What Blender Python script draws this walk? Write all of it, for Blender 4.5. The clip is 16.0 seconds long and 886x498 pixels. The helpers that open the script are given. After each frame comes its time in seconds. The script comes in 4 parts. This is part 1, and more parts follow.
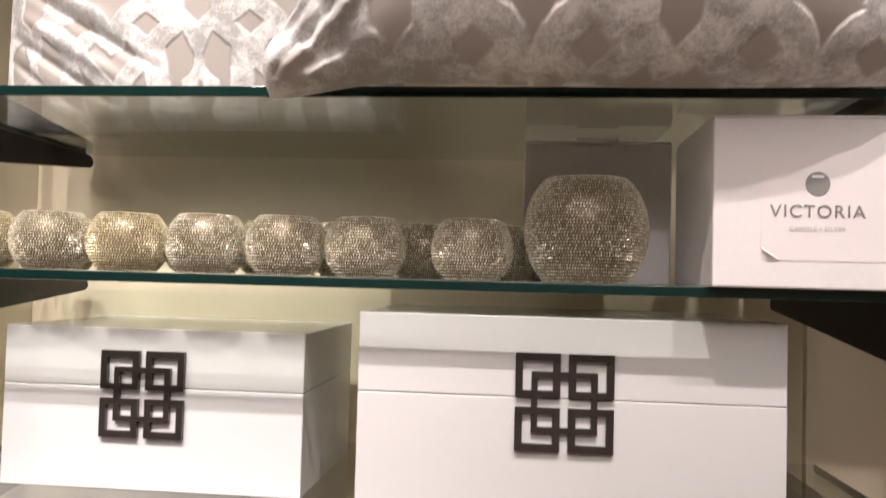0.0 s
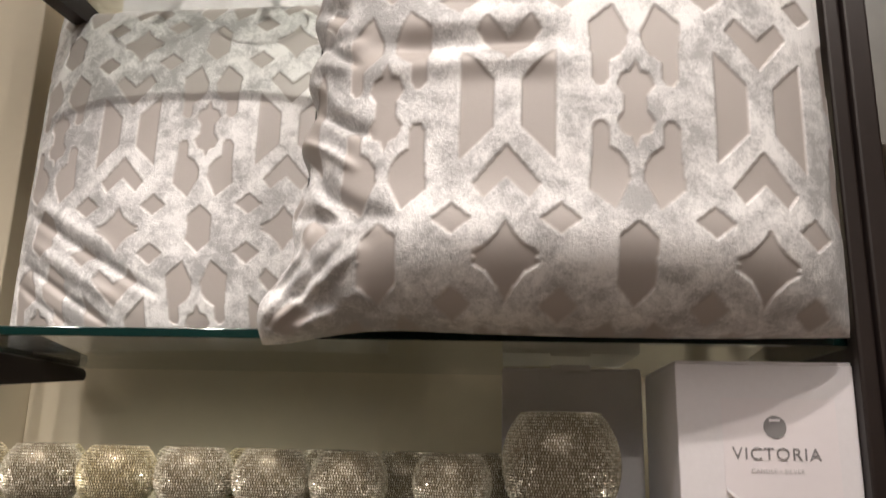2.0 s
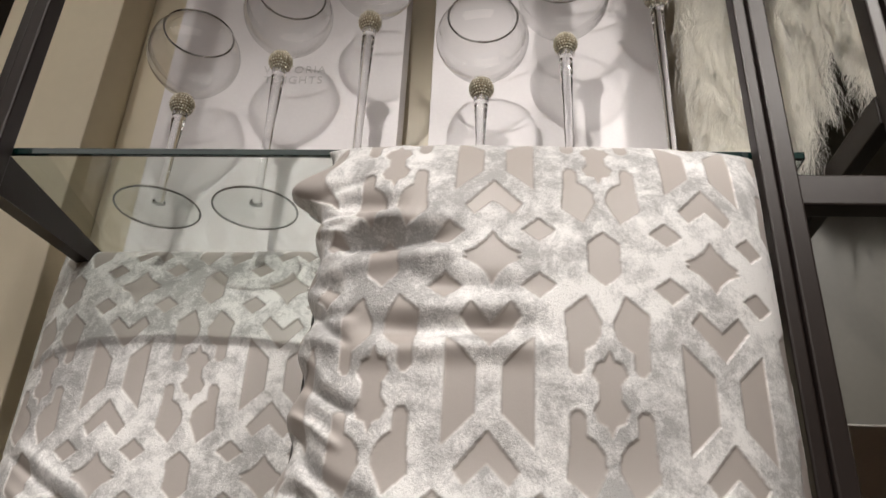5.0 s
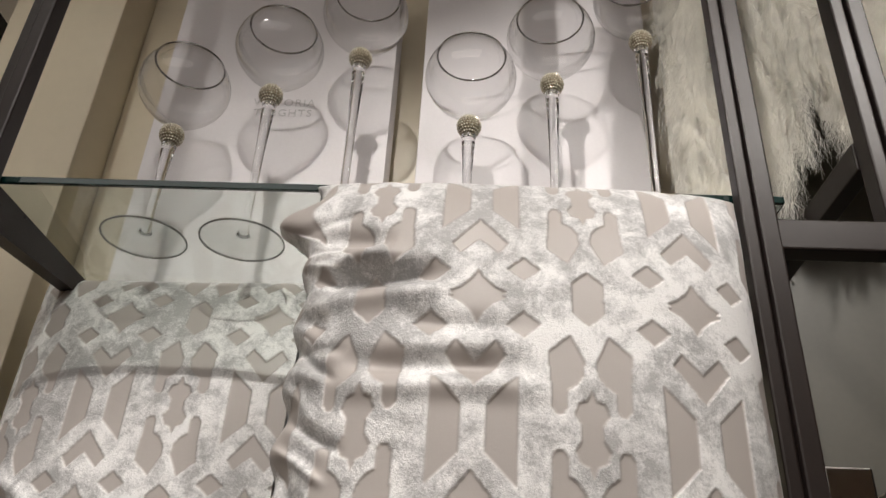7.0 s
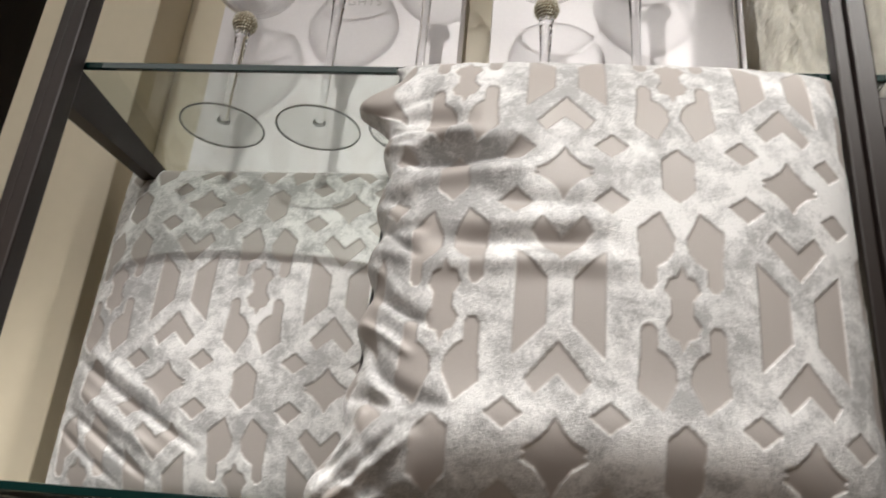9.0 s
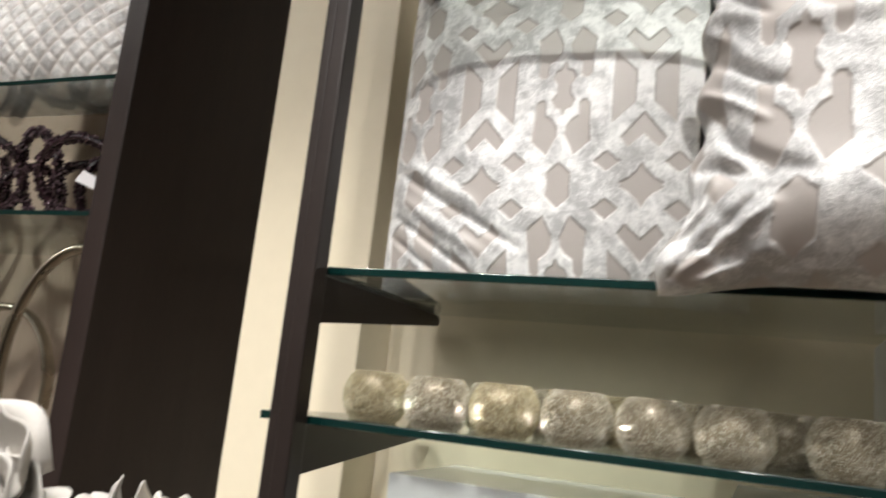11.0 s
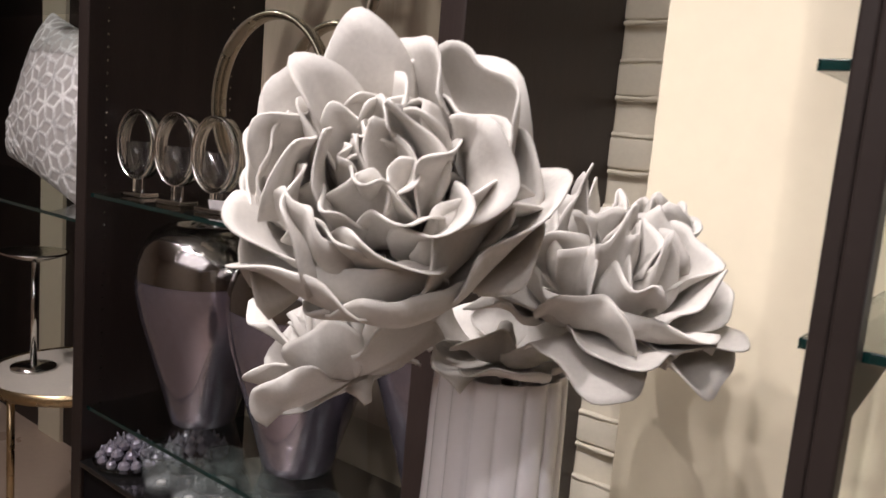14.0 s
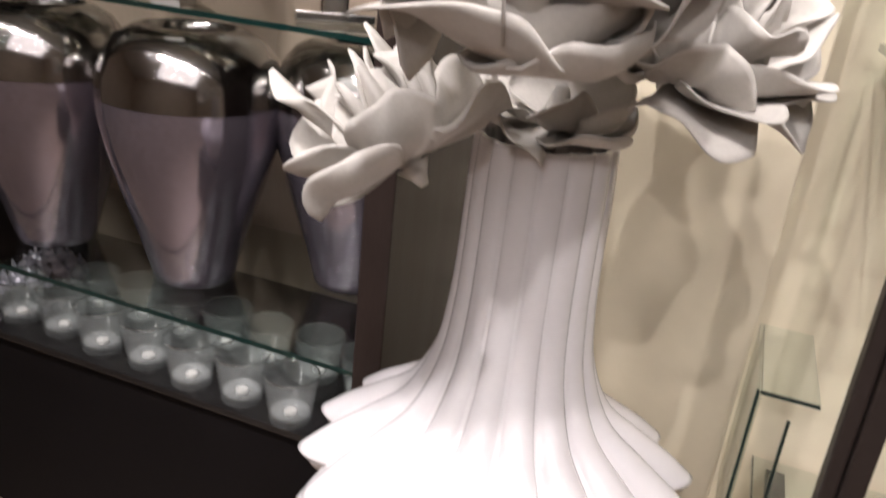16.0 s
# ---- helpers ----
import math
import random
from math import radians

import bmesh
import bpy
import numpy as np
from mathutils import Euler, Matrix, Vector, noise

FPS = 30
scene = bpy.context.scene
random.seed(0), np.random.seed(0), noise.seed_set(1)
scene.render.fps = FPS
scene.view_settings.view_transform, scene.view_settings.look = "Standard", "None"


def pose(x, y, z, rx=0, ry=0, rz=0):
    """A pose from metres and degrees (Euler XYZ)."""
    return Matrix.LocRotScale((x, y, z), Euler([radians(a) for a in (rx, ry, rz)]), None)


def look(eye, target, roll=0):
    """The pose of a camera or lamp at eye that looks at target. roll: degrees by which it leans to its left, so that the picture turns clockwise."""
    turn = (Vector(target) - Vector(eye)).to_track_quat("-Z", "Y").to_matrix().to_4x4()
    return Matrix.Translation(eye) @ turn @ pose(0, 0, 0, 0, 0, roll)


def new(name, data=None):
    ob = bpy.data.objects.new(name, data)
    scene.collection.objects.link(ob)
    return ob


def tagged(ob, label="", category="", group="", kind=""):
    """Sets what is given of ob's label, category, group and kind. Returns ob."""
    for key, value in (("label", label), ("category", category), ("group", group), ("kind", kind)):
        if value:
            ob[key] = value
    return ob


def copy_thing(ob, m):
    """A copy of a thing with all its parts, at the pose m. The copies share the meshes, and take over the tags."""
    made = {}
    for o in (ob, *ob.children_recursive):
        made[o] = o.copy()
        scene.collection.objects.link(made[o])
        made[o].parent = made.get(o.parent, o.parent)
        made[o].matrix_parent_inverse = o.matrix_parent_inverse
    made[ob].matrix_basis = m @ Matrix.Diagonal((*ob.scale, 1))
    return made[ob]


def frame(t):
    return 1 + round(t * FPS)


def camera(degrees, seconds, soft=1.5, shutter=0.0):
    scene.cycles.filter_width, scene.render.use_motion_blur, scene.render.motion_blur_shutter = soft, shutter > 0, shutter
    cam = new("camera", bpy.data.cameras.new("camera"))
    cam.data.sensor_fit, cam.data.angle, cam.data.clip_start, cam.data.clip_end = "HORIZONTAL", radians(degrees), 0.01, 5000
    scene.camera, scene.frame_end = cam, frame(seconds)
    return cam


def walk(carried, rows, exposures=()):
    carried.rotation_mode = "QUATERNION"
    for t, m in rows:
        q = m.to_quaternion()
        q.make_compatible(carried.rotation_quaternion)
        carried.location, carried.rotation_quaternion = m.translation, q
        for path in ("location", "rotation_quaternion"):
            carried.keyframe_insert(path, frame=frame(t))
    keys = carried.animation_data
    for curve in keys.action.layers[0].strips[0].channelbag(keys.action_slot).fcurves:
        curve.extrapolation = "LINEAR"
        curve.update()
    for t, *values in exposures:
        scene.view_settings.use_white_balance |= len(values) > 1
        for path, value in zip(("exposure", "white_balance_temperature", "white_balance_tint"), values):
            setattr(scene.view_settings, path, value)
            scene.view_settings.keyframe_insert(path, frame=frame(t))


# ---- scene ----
cam = camera(58.7, 16.0, shutter=0.5)
METRES, EYE, TILT, LEAN, TURN = 1.2, 1.5, 0.0, 0.0, 5.5
ROWS = [
    (0.0, 0.0, 0.0, 0.0, -0.06, 2.24, -1.51),
    (0.5, -0.0005, -0.0099, 0.0152, -0.75, 5.22, -1.22),
    (1.0, 0.0022, -0.0235, 0.032, -1.07, 8.74, -0.97),
    (1.5, 0.0043, -0.0347, 0.0454, -0.99, 11.0, -1.01),
    (2.0, 0.0032, -0.0518, 0.0584, -1.03, 13.97, -1.31),
    (2.5, 0.0006, -0.0624, 0.07, -1.0, 16.3, -1.41),
    (3.0, 0.0001, -0.0717, 0.0858, -1.33, 19.06, -1.86),
    (3.5, 0.0043, -0.0783, 0.0944, -1.17, 20.86, -2.06),
    (4.0, 0.0063, -0.0846, 0.1058, -1.31, 22.49, -1.95),
    (4.5, 0.002, -0.0943, 0.1167, -1.92, 25.33, -2.3),
    (5.0, -0.0002, -0.1007, 0.1221, -2.7, 27.41, -2.31),
    (7.5, -0.0049, -0.1115, 0.1252, -4.51, 29.62, -2.81),
    (8.0, -0.0074, -0.1066, 0.117, -4.37, 27.42, -3.33),
    (10.5, -0.0897, -0.0781, 0.0564, 11.38, 15.0, -5.9),
    (11.0, -0.1153, -0.0798, 0.0346, 16.27, 10.49, -6.09),
    (11.5, -0.1412, -0.0841, 0.0192, 21.14, 7.62, -6.28),
    (12.0, -0.1767, -0.0842, -0.0033, 26.18, 4.31, -5.78),
    (12.5, -0.2075, -0.0721, -0.0241, 29.88, -0.35, -5.29),
    (13.0, -0.2755, -0.0374, -0.0403, 30.94, -2.31, -4.8),
    (13.5, -0.3668, 0.0233, -0.0517, 30.11, -4.93, -3.09),
    (14.0, -0.4305, 0.0517, -0.0729, 33.34, -8.49, -4.92),
    (14.5, -0.4909, 0.0674, -0.0809, 31.14, -9.85, -6.03),
    (15.0, -0.596, 0.0558, -0.0792, 25.41, -11.09, -5.41),
    (15.5, -0.674, 0.034, -0.1097, 19.83, -16.54, -5.09),
    (16.0, -0.6943, 0.022, -0.1405, 16.3, -21.62, -5.89),
]
EXPOSURES = [(0.0, 0.50, 6700, 16), (1.0, 0.32, 6700, 16), (2.0, -0.15, 6650, 12), (2.7, -0.3, 6600, 10), (3.5, -0.6, 6550, 9), (5.0, -0.49, 6450, 9), (8.0, -0.5, 6400, 8), (10.5, 0.02, 6150, 6), (11.5, 0.2, 6200, 7), (12.5, 0.22, 6200, 12), (13.5, 0.17, 6200, 15), (14.5, 0.19, 6200, 15), (15.3, 0.2, 6200, 15), (16.0, 0.36, 6250, 14)]
walk(cam, [(t, pose(0, 0, EYE, TILT, LEAN, TURN) @ pose(METRES * x, METRES * y, METRES * z, 90 + pitch, roll, yaw)) for t, x, y, z, yaw, pitch, roll in ROWS], EXPOSURES)

# ---- light: the shop's ceiling spots, added fill lamps and a dim room ----
world = bpy.data.worlds.new("world")
scene.world = world
world.use_nodes = True
world.node_tree.nodes["Background"].inputs["Color"].default_value = (1.0, 0.93, 0.86, 1)
world.node_tree.nodes["Background"].inputs["Strength"].default_value = 0.065


def spot(eye, target, watts, cone=46, colour=(1.0, 0.93, 0.875), radius=0.022, blend=0.8):
    data = bpy.data.lights.new("spot_light", "SPOT")
    data.energy, data.color, data.shadow_soft_size = watts, colour, radius
    data.spot_size, data.spot_blend = radians(cone), blend
    ob = new("spot_light", data)
    ob.matrix_world = look(eye, target)
    return ob


SPOTS = [
    ((-0.22, -0.62, 3.46), (-0.05, 0.9, 2.1), 125, 46),
    ((0.60, -0.62, 3.46), (0.25, 0.85, 1.75), 72, 46),
    ((-1.15, -0.62, 3.46), (-1.05, 0.7, 1.2), 86, 46),
    ((-1.75, -0.62, 3.46), (-1.15, 0.8, 0.75), 96, 46),
    ((-0.68, -0.75, 3.46), (-0.92, 0.95, 0.7), 98, 42),
    ((-0.05, -0.9, 3.46), (-0.82, 1.0, 0.9), 100, 36),
    ((-2.3, -0.45, 3.46), (-1.95, 1.3, 1.5), 185, 60),
    ((-3.1, -0.3, 3.46), (-3.05, 1.3, 1.5), 85, 54),
    # added far spot: fills the vase neck from under the flowers
    ((-0.45, -4.2, 3.46), (-1.0, 0.75, 0.92), 130, 15),
    ((1.2, -0.45, 3.46), (0.52, 0.95, 2.55), 160, 40),
    # added spot: brightens the upper pilaster
    ((-0.95, -0.35, 3.46), (-0.80, 1.06, 2.45), 28, 36),
    # added far spot: fills the pillow's underside and the box fronts
    ((0.25, -3.0, 3.46), (0.10, 0.68, 1.66), 62, 11),
]
for eye, target, watts, cone in SPOTS:
    spot(eye, target, watts, cone, radius=0.12 if cone == 60 else 0.022)
# Area lamp added as soft fill for the room's bounced light; no real fixture.
bounce = bpy.data.lights.new("room_fill", "AREA")
bounce.shape, bounce.size, bounce.size_y, bounce.energy, bounce.color = "RECTANGLE", 3.0, 2.0, 29, (1.0, 0.93, 0.89)
new("room_fill", bounce).matrix_world = look((-0.6, -1.3, 3.3), (-0.6, 0.9, 1.2))


# ---- materials ----
def shader(name):
    m = bpy.data.materials.new(name)
    m.use_nodes = True
    return m, m.node_tree.nodes, m.node_tree.links, m.node_tree.nodes["Principled BSDF"]


def surface(name, colour, rough=0.5, metal=0.0, vary=0.12, scale=6.0, fine=90.0, bump=0.1, sheen=0.0, coat=0.0, stretch=(1, 1, 1), rough_vary=0.1, spec=0.5):
    """A painted, wooden or cloth surface: colour with stains and grain, fine relief."""
    m, nodes, links, b = shader(name)
    co = nodes.new("ShaderNodeTexCoord")
    mp = nodes.new("ShaderNodeMapping")
    mp.inputs["Scale"].default_value = stretch
    links.new(co.outputs["Object"], mp.inputs["Vector"])
    big, small = nodes.new("ShaderNodeTexNoise"), nodes.new("ShaderNodeTexNoise")
    big.inputs["Scale"].default_value, small.inputs["Scale"].default_value = scale, fine
    big.inputs["Detail"].default_value, small.inputs["Detail"].default_value = 4, 3
    for n in (big, small):
        links.new(mp.outputs["Vector"], n.inputs["Vector"])
    add = nodes.new("ShaderNodeMath")
    add.operation = "ADD"
    links.new(big.outputs["Fac"], add.inputs[0])
    half = nodes.new("ShaderNodeMath")
    half.operation = "MULTIPLY"
    half.inputs[1].default_value = 0.6
    links.new(small.outputs["Fac"], half.inputs[0])
    links.new(half.outputs[0], add.inputs[1])
    ramp = nodes.new("ShaderNodeMapRange")
    ramp.inputs["From Min"].default_value, ramp.inputs["From Max"].default_value = 0.45, 1.15
    links.new(add.outputs[0], ramp.inputs["Value"])
    mix = nodes.new("ShaderNodeMix")
    mix.data_type = "RGBA"
    mix.inputs["A"].default_value = (*[c * (1 - vary) for c in colour], 1)
    mix.inputs["B"].default_value = (*[min(1, c * (1 + vary)) for c in colour], 1)
    links.new(ramp.outputs[0], mix.inputs["Factor"])
    links.new(mix.outputs["Result"], b.inputs["Base Color"])
    rr = nodes.new("ShaderNodeMapRange")
    rr.inputs["To Min"].default_value, rr.inputs["To Max"].default_value = max(0.02, rough - rough_vary), min(1, rough + rough_vary)
    links.new(big.outputs["Fac"], rr.inputs["Value"])
    links.new(rr.outputs[0], b.inputs["Roughness"])
    b.inputs["Metallic"].default_value = metal
    b.inputs["Sheen Weight"].default_value = sheen
    b.inputs["Specular IOR Level"].default_value = spec
    b.inputs["Coat Weight"].default_value = coat
    if bump:
        bp = nodes.new("ShaderNodeBump")
        bp.inputs["Strength"].default_value, bp.inputs["Distance"].default_value = bump, 0.003
        links.new(small.outputs["Fac"], bp.inputs["Height"])
        links.new(bp.outputs[0], b.inputs["Normal"])
    return m


def thin_glass(name, tint, gloss_rough=0.02, glance=0.8, power=3.2, straight=0.045):
    """Clear sheet glass: passes light with a tint, mirrors more at a glance."""
    m, nodes, links, b = shader(name)
    nodes.remove(b)
    clear, gloss, mix, lw, pw, ma = [nodes.new("ShaderNode" + k) for k in ("BsdfTransparent", "BsdfGlossy", "MixShader", "LayerWeight", "Math", "Math")]
    clear.inputs["Color"].default_value = (*tint, 1)
    gloss.inputs["Roughness"].default_value = gloss_rough
    lw.inputs["Blend"].default_value = 0.5
    pw.operation, ma.operation = "POWER", "MULTIPLY_ADD"
    pw.inputs[1].default_value, ma.inputs[1].default_value, ma.inputs[2].default_value = power, glance, straight
    links.new(lw.outputs["Facing"], pw.inputs[0])
    links.new(pw.outputs[0], ma.inputs[0])
    links.new(ma.outputs[0], mix.inputs["Fac"])
    links.new(clear.outputs[0], mix.inputs[1])
    links.new(gloss.outputs[0], mix.inputs[2])
    links.new(mix.outputs[0], nodes["Material Output"].inputs["Surface"])
    return m


def solid_glass(name, tint, rough=0.0):
    m, nodes, links, b = shader(name)
    b.inputs["Base Color"].default_value = (*tint, 1)
    b.inputs["Transmission Weight"].default_value = 1.0
    b.inputs["Roughness"].default_value = rough
    b.inputs["IOR"].default_value = 1.48
    return m


def beads(name, low, high):
    """Small faceted crystals, each of its own tone."""
    m, nodes, links, b = shader(name)
    geo, ramp = nodes.new("ShaderNodeNewGeometry"), nodes.new("ShaderNodeValToRGB")
    ramp.color_ramp.elements[0].color, ramp.color_ramp.elements[1].color = (*low, 1), (*high, 1)
    links.new(geo.outputs["Random Per Island"], ramp.inputs["Fac"])
    links.new(ramp.outputs["Color"], b.inputs["Base Color"])
    b.inputs["Metallic"].default_value, b.inputs["Roughness"].default_value = 0.38, 0.12
    b.inputs["Specular IOR Level"].default_value = 0.9
    return m


def velvet_cloth(name, ground, pile):
    """Satin ground with a raised crushed-velvet figure; the attribute 'pile' says where."""
    m, nodes, links, b = shader(name)
    at = nodes.new("ShaderNodeAttribute")
    at.attribute_name = "pile"
    co = nodes.new("ShaderNodeTexCoord")
    crush, fine = nodes.new("ShaderNodeTexNoise"), nodes.new("ShaderNodeTexNoise")
    crush.inputs["Scale"].default_value, crush.inputs["Detail"].default_value = 36, 12
    crush.inputs["Distortion"].default_value = 0.35
    crush.inputs["Roughness"].default_value = 0.74
    fine.inputs["Scale"].default_value, fine.inputs["Detail"].default_value = 380, 6
    fine.inputs["Distortion"].default_value = 0.8
    for n in (crush, fine):
        links.new(co.outputs["Object"], n.inputs["Vector"])
    tone = nodes.new("ShaderNodeValToRGB")
    tone.color_ramp.elements[0].position, tone.color_ramp.elements[1].position = 0.50, 0.73
    tone.color_ramp.elements[0].color = (*[c * 0.46 for c in pile], 1)
    tone.color_ramp.elements[1].color = (*pile, 1)
    nap = nodes.new("ShaderNodeTexNoise")
    nap.inputs["Scale"].default_value, nap.inputs["Detail"].default_value, nap.inputs["Distortion"].default_value = 6.5, 3, 0.6
    links.new(co.outputs["Object"], nap.inputs["Vector"])
    lay = nodes.new("ShaderNodeMath")
    lay.operation = "MULTIPLY_ADD"
    lay.inputs[1].default_value, lay.inputs[2].default_value = 0.75, -0.375
    links.new(nap.outputs["Fac"], lay.inputs[0])
    brushed = nodes.new("ShaderNodeMath")
    brushed.operation = "ADD"
    links.new(crush.outputs["Fac"], brushed.inputs[0])
    links.new(lay.outputs[0], brushed.inputs[1])
    grain = nodes.new("ShaderNodeMath")
    grain.operation = "MULTIPLY_ADD"
    grain.inputs[1].default_value = 0.26
    links.new(fine.outputs["Fac"], grain.inputs[0])
    links.new(brushed.outputs[0], grain.inputs[2])
    links.new(grain.outputs[0], tone.inputs["Fac"])
    mix = nodes.new("ShaderNodeMix")
    mix.data_type = "RGBA"
    mix.inputs["A"].default_value = (*ground, 1)
    links.new(tone.outputs["Color"], mix.inputs["B"])
    links.new(at.outputs["Fac"], mix.inputs["Factor"])
    links.new(mix.outputs["Result"], b.inputs["Base Color"])
    rg = nodes.new("ShaderNodeMapRange")
    rg.inputs["To Min"].default_value, rg.inputs["To Max"].default_value = 0.42, 0.4
    links.new(at.outputs["Fac"], rg.inputs["Value"])
    links.new(rg.outputs[0], b.inputs["Roughness"])
    sh = nodes.new("ShaderNodeMath")
    sh.operation = "MULTIPLY"
    sh.inputs[1].default_value = 0.2
    links.new(at.outputs["Fac"], sh.inputs[0])
    links.new(sh.outputs[0], b.inputs["Sheen Weight"])
    b.inputs["Sheen Roughness"].default_value = 0.35
    ht = nodes.new("ShaderNodeMath")
    ht.operation = "MULTIPLY"
    links.new(fine.outputs["Fac"], ht.inputs[0])
    links.new(at.outputs["Fac"], ht.inputs[1])
    h2 = nodes.new("ShaderNodeMath")
    h2.operation = "MULTIPLY_ADD"
    h2.inputs[1].default_value = 0.35
    links.new(crush.outputs["Fac"], h2.inputs[0])
    links.new(ht.outputs[0], h2.inputs[2])
    bp = nodes.new("ShaderNodeBump")
    bp.inputs["Strength"].default_value, bp.inputs["Distance"].default_value = 0.62, 0.002
    links.new(h2.outputs[0], bp.inputs["Height"])
    links.new(bp.outputs[0], b.inputs["Normal"])
    return m


DARK_WOOD = surface("espresso_wood", (0.024, 0.0165, 0.0145), 0.38, vary=0.35, scale=3, fine=60, bump=0.06, stretch=(6, 6, 0.6), spec=0.3)
POST_WOOD = surface("espresso_metal", (0.022, 0.016, 0.014), 0.40, vary=0.2, scale=5, bump=0.03, spec=0.28)
CREAM = surface("cream_paint", (0.70, 0.625, 0.475), 0.32, vary=0.04, scale=2, fine=40, bump=0.04)
BRICK_PAINT = surface("painted_brick", (0.78, 0.715, 0.58), 0.45, vary=0.06, scale=14, fine=90, bump=0.25)
GLASS = thin_glass("shelf_glass", (0.938, 0.966, 0.947))
GLASS_EDGE = surface("shelf_glass_edge", (0.003, 0.020, 0.018), 0.12, vary=0.25, scale=8, bump=0.0, coat=0.5)
CLEAR = thin_glass("blown_glass", (0.965, 0.965, 0.965), 0.015, 0.95, 2.6, 0.075)


def frosted(name, tint, white):
    """Thin milky glass: part clear, part scattering."""
    m, nodes, links, b = shader(name)
    b.inputs["Base Color"].default_value = (*tint, 1)
    b.inputs["Roughness"].default_value = 0.15
    clear, mix = nodes.new("ShaderNodeBsdfTransparent"), nodes.new("ShaderNodeMixShader")
    mix.inputs["Fac"].default_value = white
    links.new(clear.outputs[0], mix.inputs[1])
    links.new(b.outputs[0], mix.inputs[2])
    links.new(mix.outputs[0], nodes["Material Output"].inputs["Surface"])
    return m


MILKY = frosted("tealight_glass", (0.75, 0.80, 0.79), 0.06)
MILKY_BASE = frosted("tealight_glass_base", (0.80, 0.84, 0.83), 0.15)
PLASTIC_FILM = frosted("plastic_film", (0.72, 0.78, 0.82), 0.35)
FOOT_GLASS = thin_glass("foot_glass", (0.97, 0.975, 0.97), 0.02, 0.3, 3.0, 0.05)
CRYSTAL = solid_glass("crystal_glass", (0.97, 0.97, 0.98))
CHROME = surface("polished_nickel", (0.62, 0.6, 0.57), 0.14, metal=1.0, vary=0.08, bump=0.0)
SILVER_RIM = surface("dark_silver_rim", (0.25, 0.24, 0.23), 0.25, metal=1.0, vary=0.1, bump=0.0)
BEADS = beads("silver_crystal_beads", (0.48, 0.42, 0.30), (0.96, 0.91, 0.75))
GOLD_BEADS = beads("champagne_crystal_beads", (0.55, 0.465, 0.27), (0.97, 0.89, 0.64))
BEAD_CORE = surface("bead_core", (0.15, 0.12, 0.075), 0.4, metal=0.4, vary=0.2, bump=0.0)
LACQUER = surface("white_lacquer", (0.67, 0.67, 0.68), 0.22, vary=0.02, scale=3, bump=0.01, coat=0.4)
CARD = surface("white_card", (0.76, 0.73, 0.74), 0.55, vary=0.04, scale=5, fine=160, bump=0.06)
INK = surface("grey_ink", (0.22, 0.21, 0.21), 0.5, vary=0.1, bump=0.0)
PALE_INK = surface("pale_grey_ink", (0.56, 0.54, 0.54), 0.5, vary=0.1, bump=0.0)
PEWTER = surface("pewter_metal", (0.10, 0.085, 0.08), 0.3, metal=0.8, vary=0.2, bump=0.05)
VELVET = velvet_cloth("damask_velvet", (0.44, 0.402, 0.375), (0.90, 0.89, 0.88))
FOAM = surface("foam_petal", (0.575, 0.545, 0.505), 0.75, vary=0.10, scale=9, fine=220, bump=0.14, sheen=0.0)
PORCELAIN = surface("white_porcelain", (0.80, 0.77, 0.78), 0.2, vary=0.03, scale=4, bump=0.015, coat=0.5)
PLUM = surface("plum_lacquer", (0.285, 0.25, 0.30), 0.16, vary=0.22, scale=2.5, bump=0.02, coat=0.9, metal=0.8)
STEEL_CAP = surface("smoked_steel", (0.41, 0.39, 0.385), 0.13, metal=1.0, vary=0.12, scale=4, bump=0.0)
CHAMPAGNE = surface("champagne_metal", (0.42, 0.37, 0.29), 0.26, metal=0.9, vary=0.15, scale=9, bump=0.04)
PLUM_BEADS = beads("plum_glass_beads", (0.02, 0.008, 0.012), (0.24, 0.16, 0.18))
# White that paints the glow at the bottom of the glass cups.
FOCUS_WHITE = surface("focused_light_white", (0.66, 0.65, 0.62), 0.4, vary=0.03, bump=0.0)
def wool(name, colour):
    """Wool locks: light falls on them and passes through them."""
    m, nodes, links, b = shader(name)
    nodes.remove(b)
    co, tex, ramp, dif, tra, mix = [nodes.new("ShaderNode" + k) for k in ("TexCoord", "TexNoise", "ValToRGB", "BsdfDiffuse", "BsdfTranslucent", "MixShader")]
    tex.inputs["Scale"].default_value, tex.inputs["Detail"].default_value = 28, 5
    ramp.color_ramp.elements[0].position, ramp.color_ramp.elements[1].position = 0.35, 0.62
    ramp.color_ramp.elements[0].color, ramp.color_ramp.elements[1].color = (*[c * 0.86 for c in colour], 1), (*colour, 1)
    mix.inputs["Fac"].default_value = 0.45
    links.new(co.outputs["Object"], tex.inputs["Vector"])
    links.new(tex.outputs["Fac"], ramp.inputs["Fac"])
    for n in (dif, tra):
        links.new(ramp.outputs["Color"], n.inputs["Color"])
    links.new(dif.outputs[0], mix.inputs[1])
    links.new(tra.outputs[0], mix.inputs[2])
    links.new(mix.outputs[0], nodes["Material Output"].inputs["Surface"])
    return m


WOOL = wool("curly_wool", (0.88, 0.86, 0.80))
FLEECE = surface("white_fleece", (0.80, 0.77, 0.71), 0.7, vary=0.08, scale=10, bump=0.0, sheen=0.3)
# Floor and plaster are kept pale as reflectors, adding warm bounce light.
FLOOR = surface("beige_floor", (0.46, 0.35, 0.27), 0.3, vary=0.08, scale=3, fine=40, bump=0.02)
PLASTER = surface("shop_wall_paint", (0.66, 0.58, 0.50), 0.6, vary=0.06, scale=2, fine=60, bump=0.1)
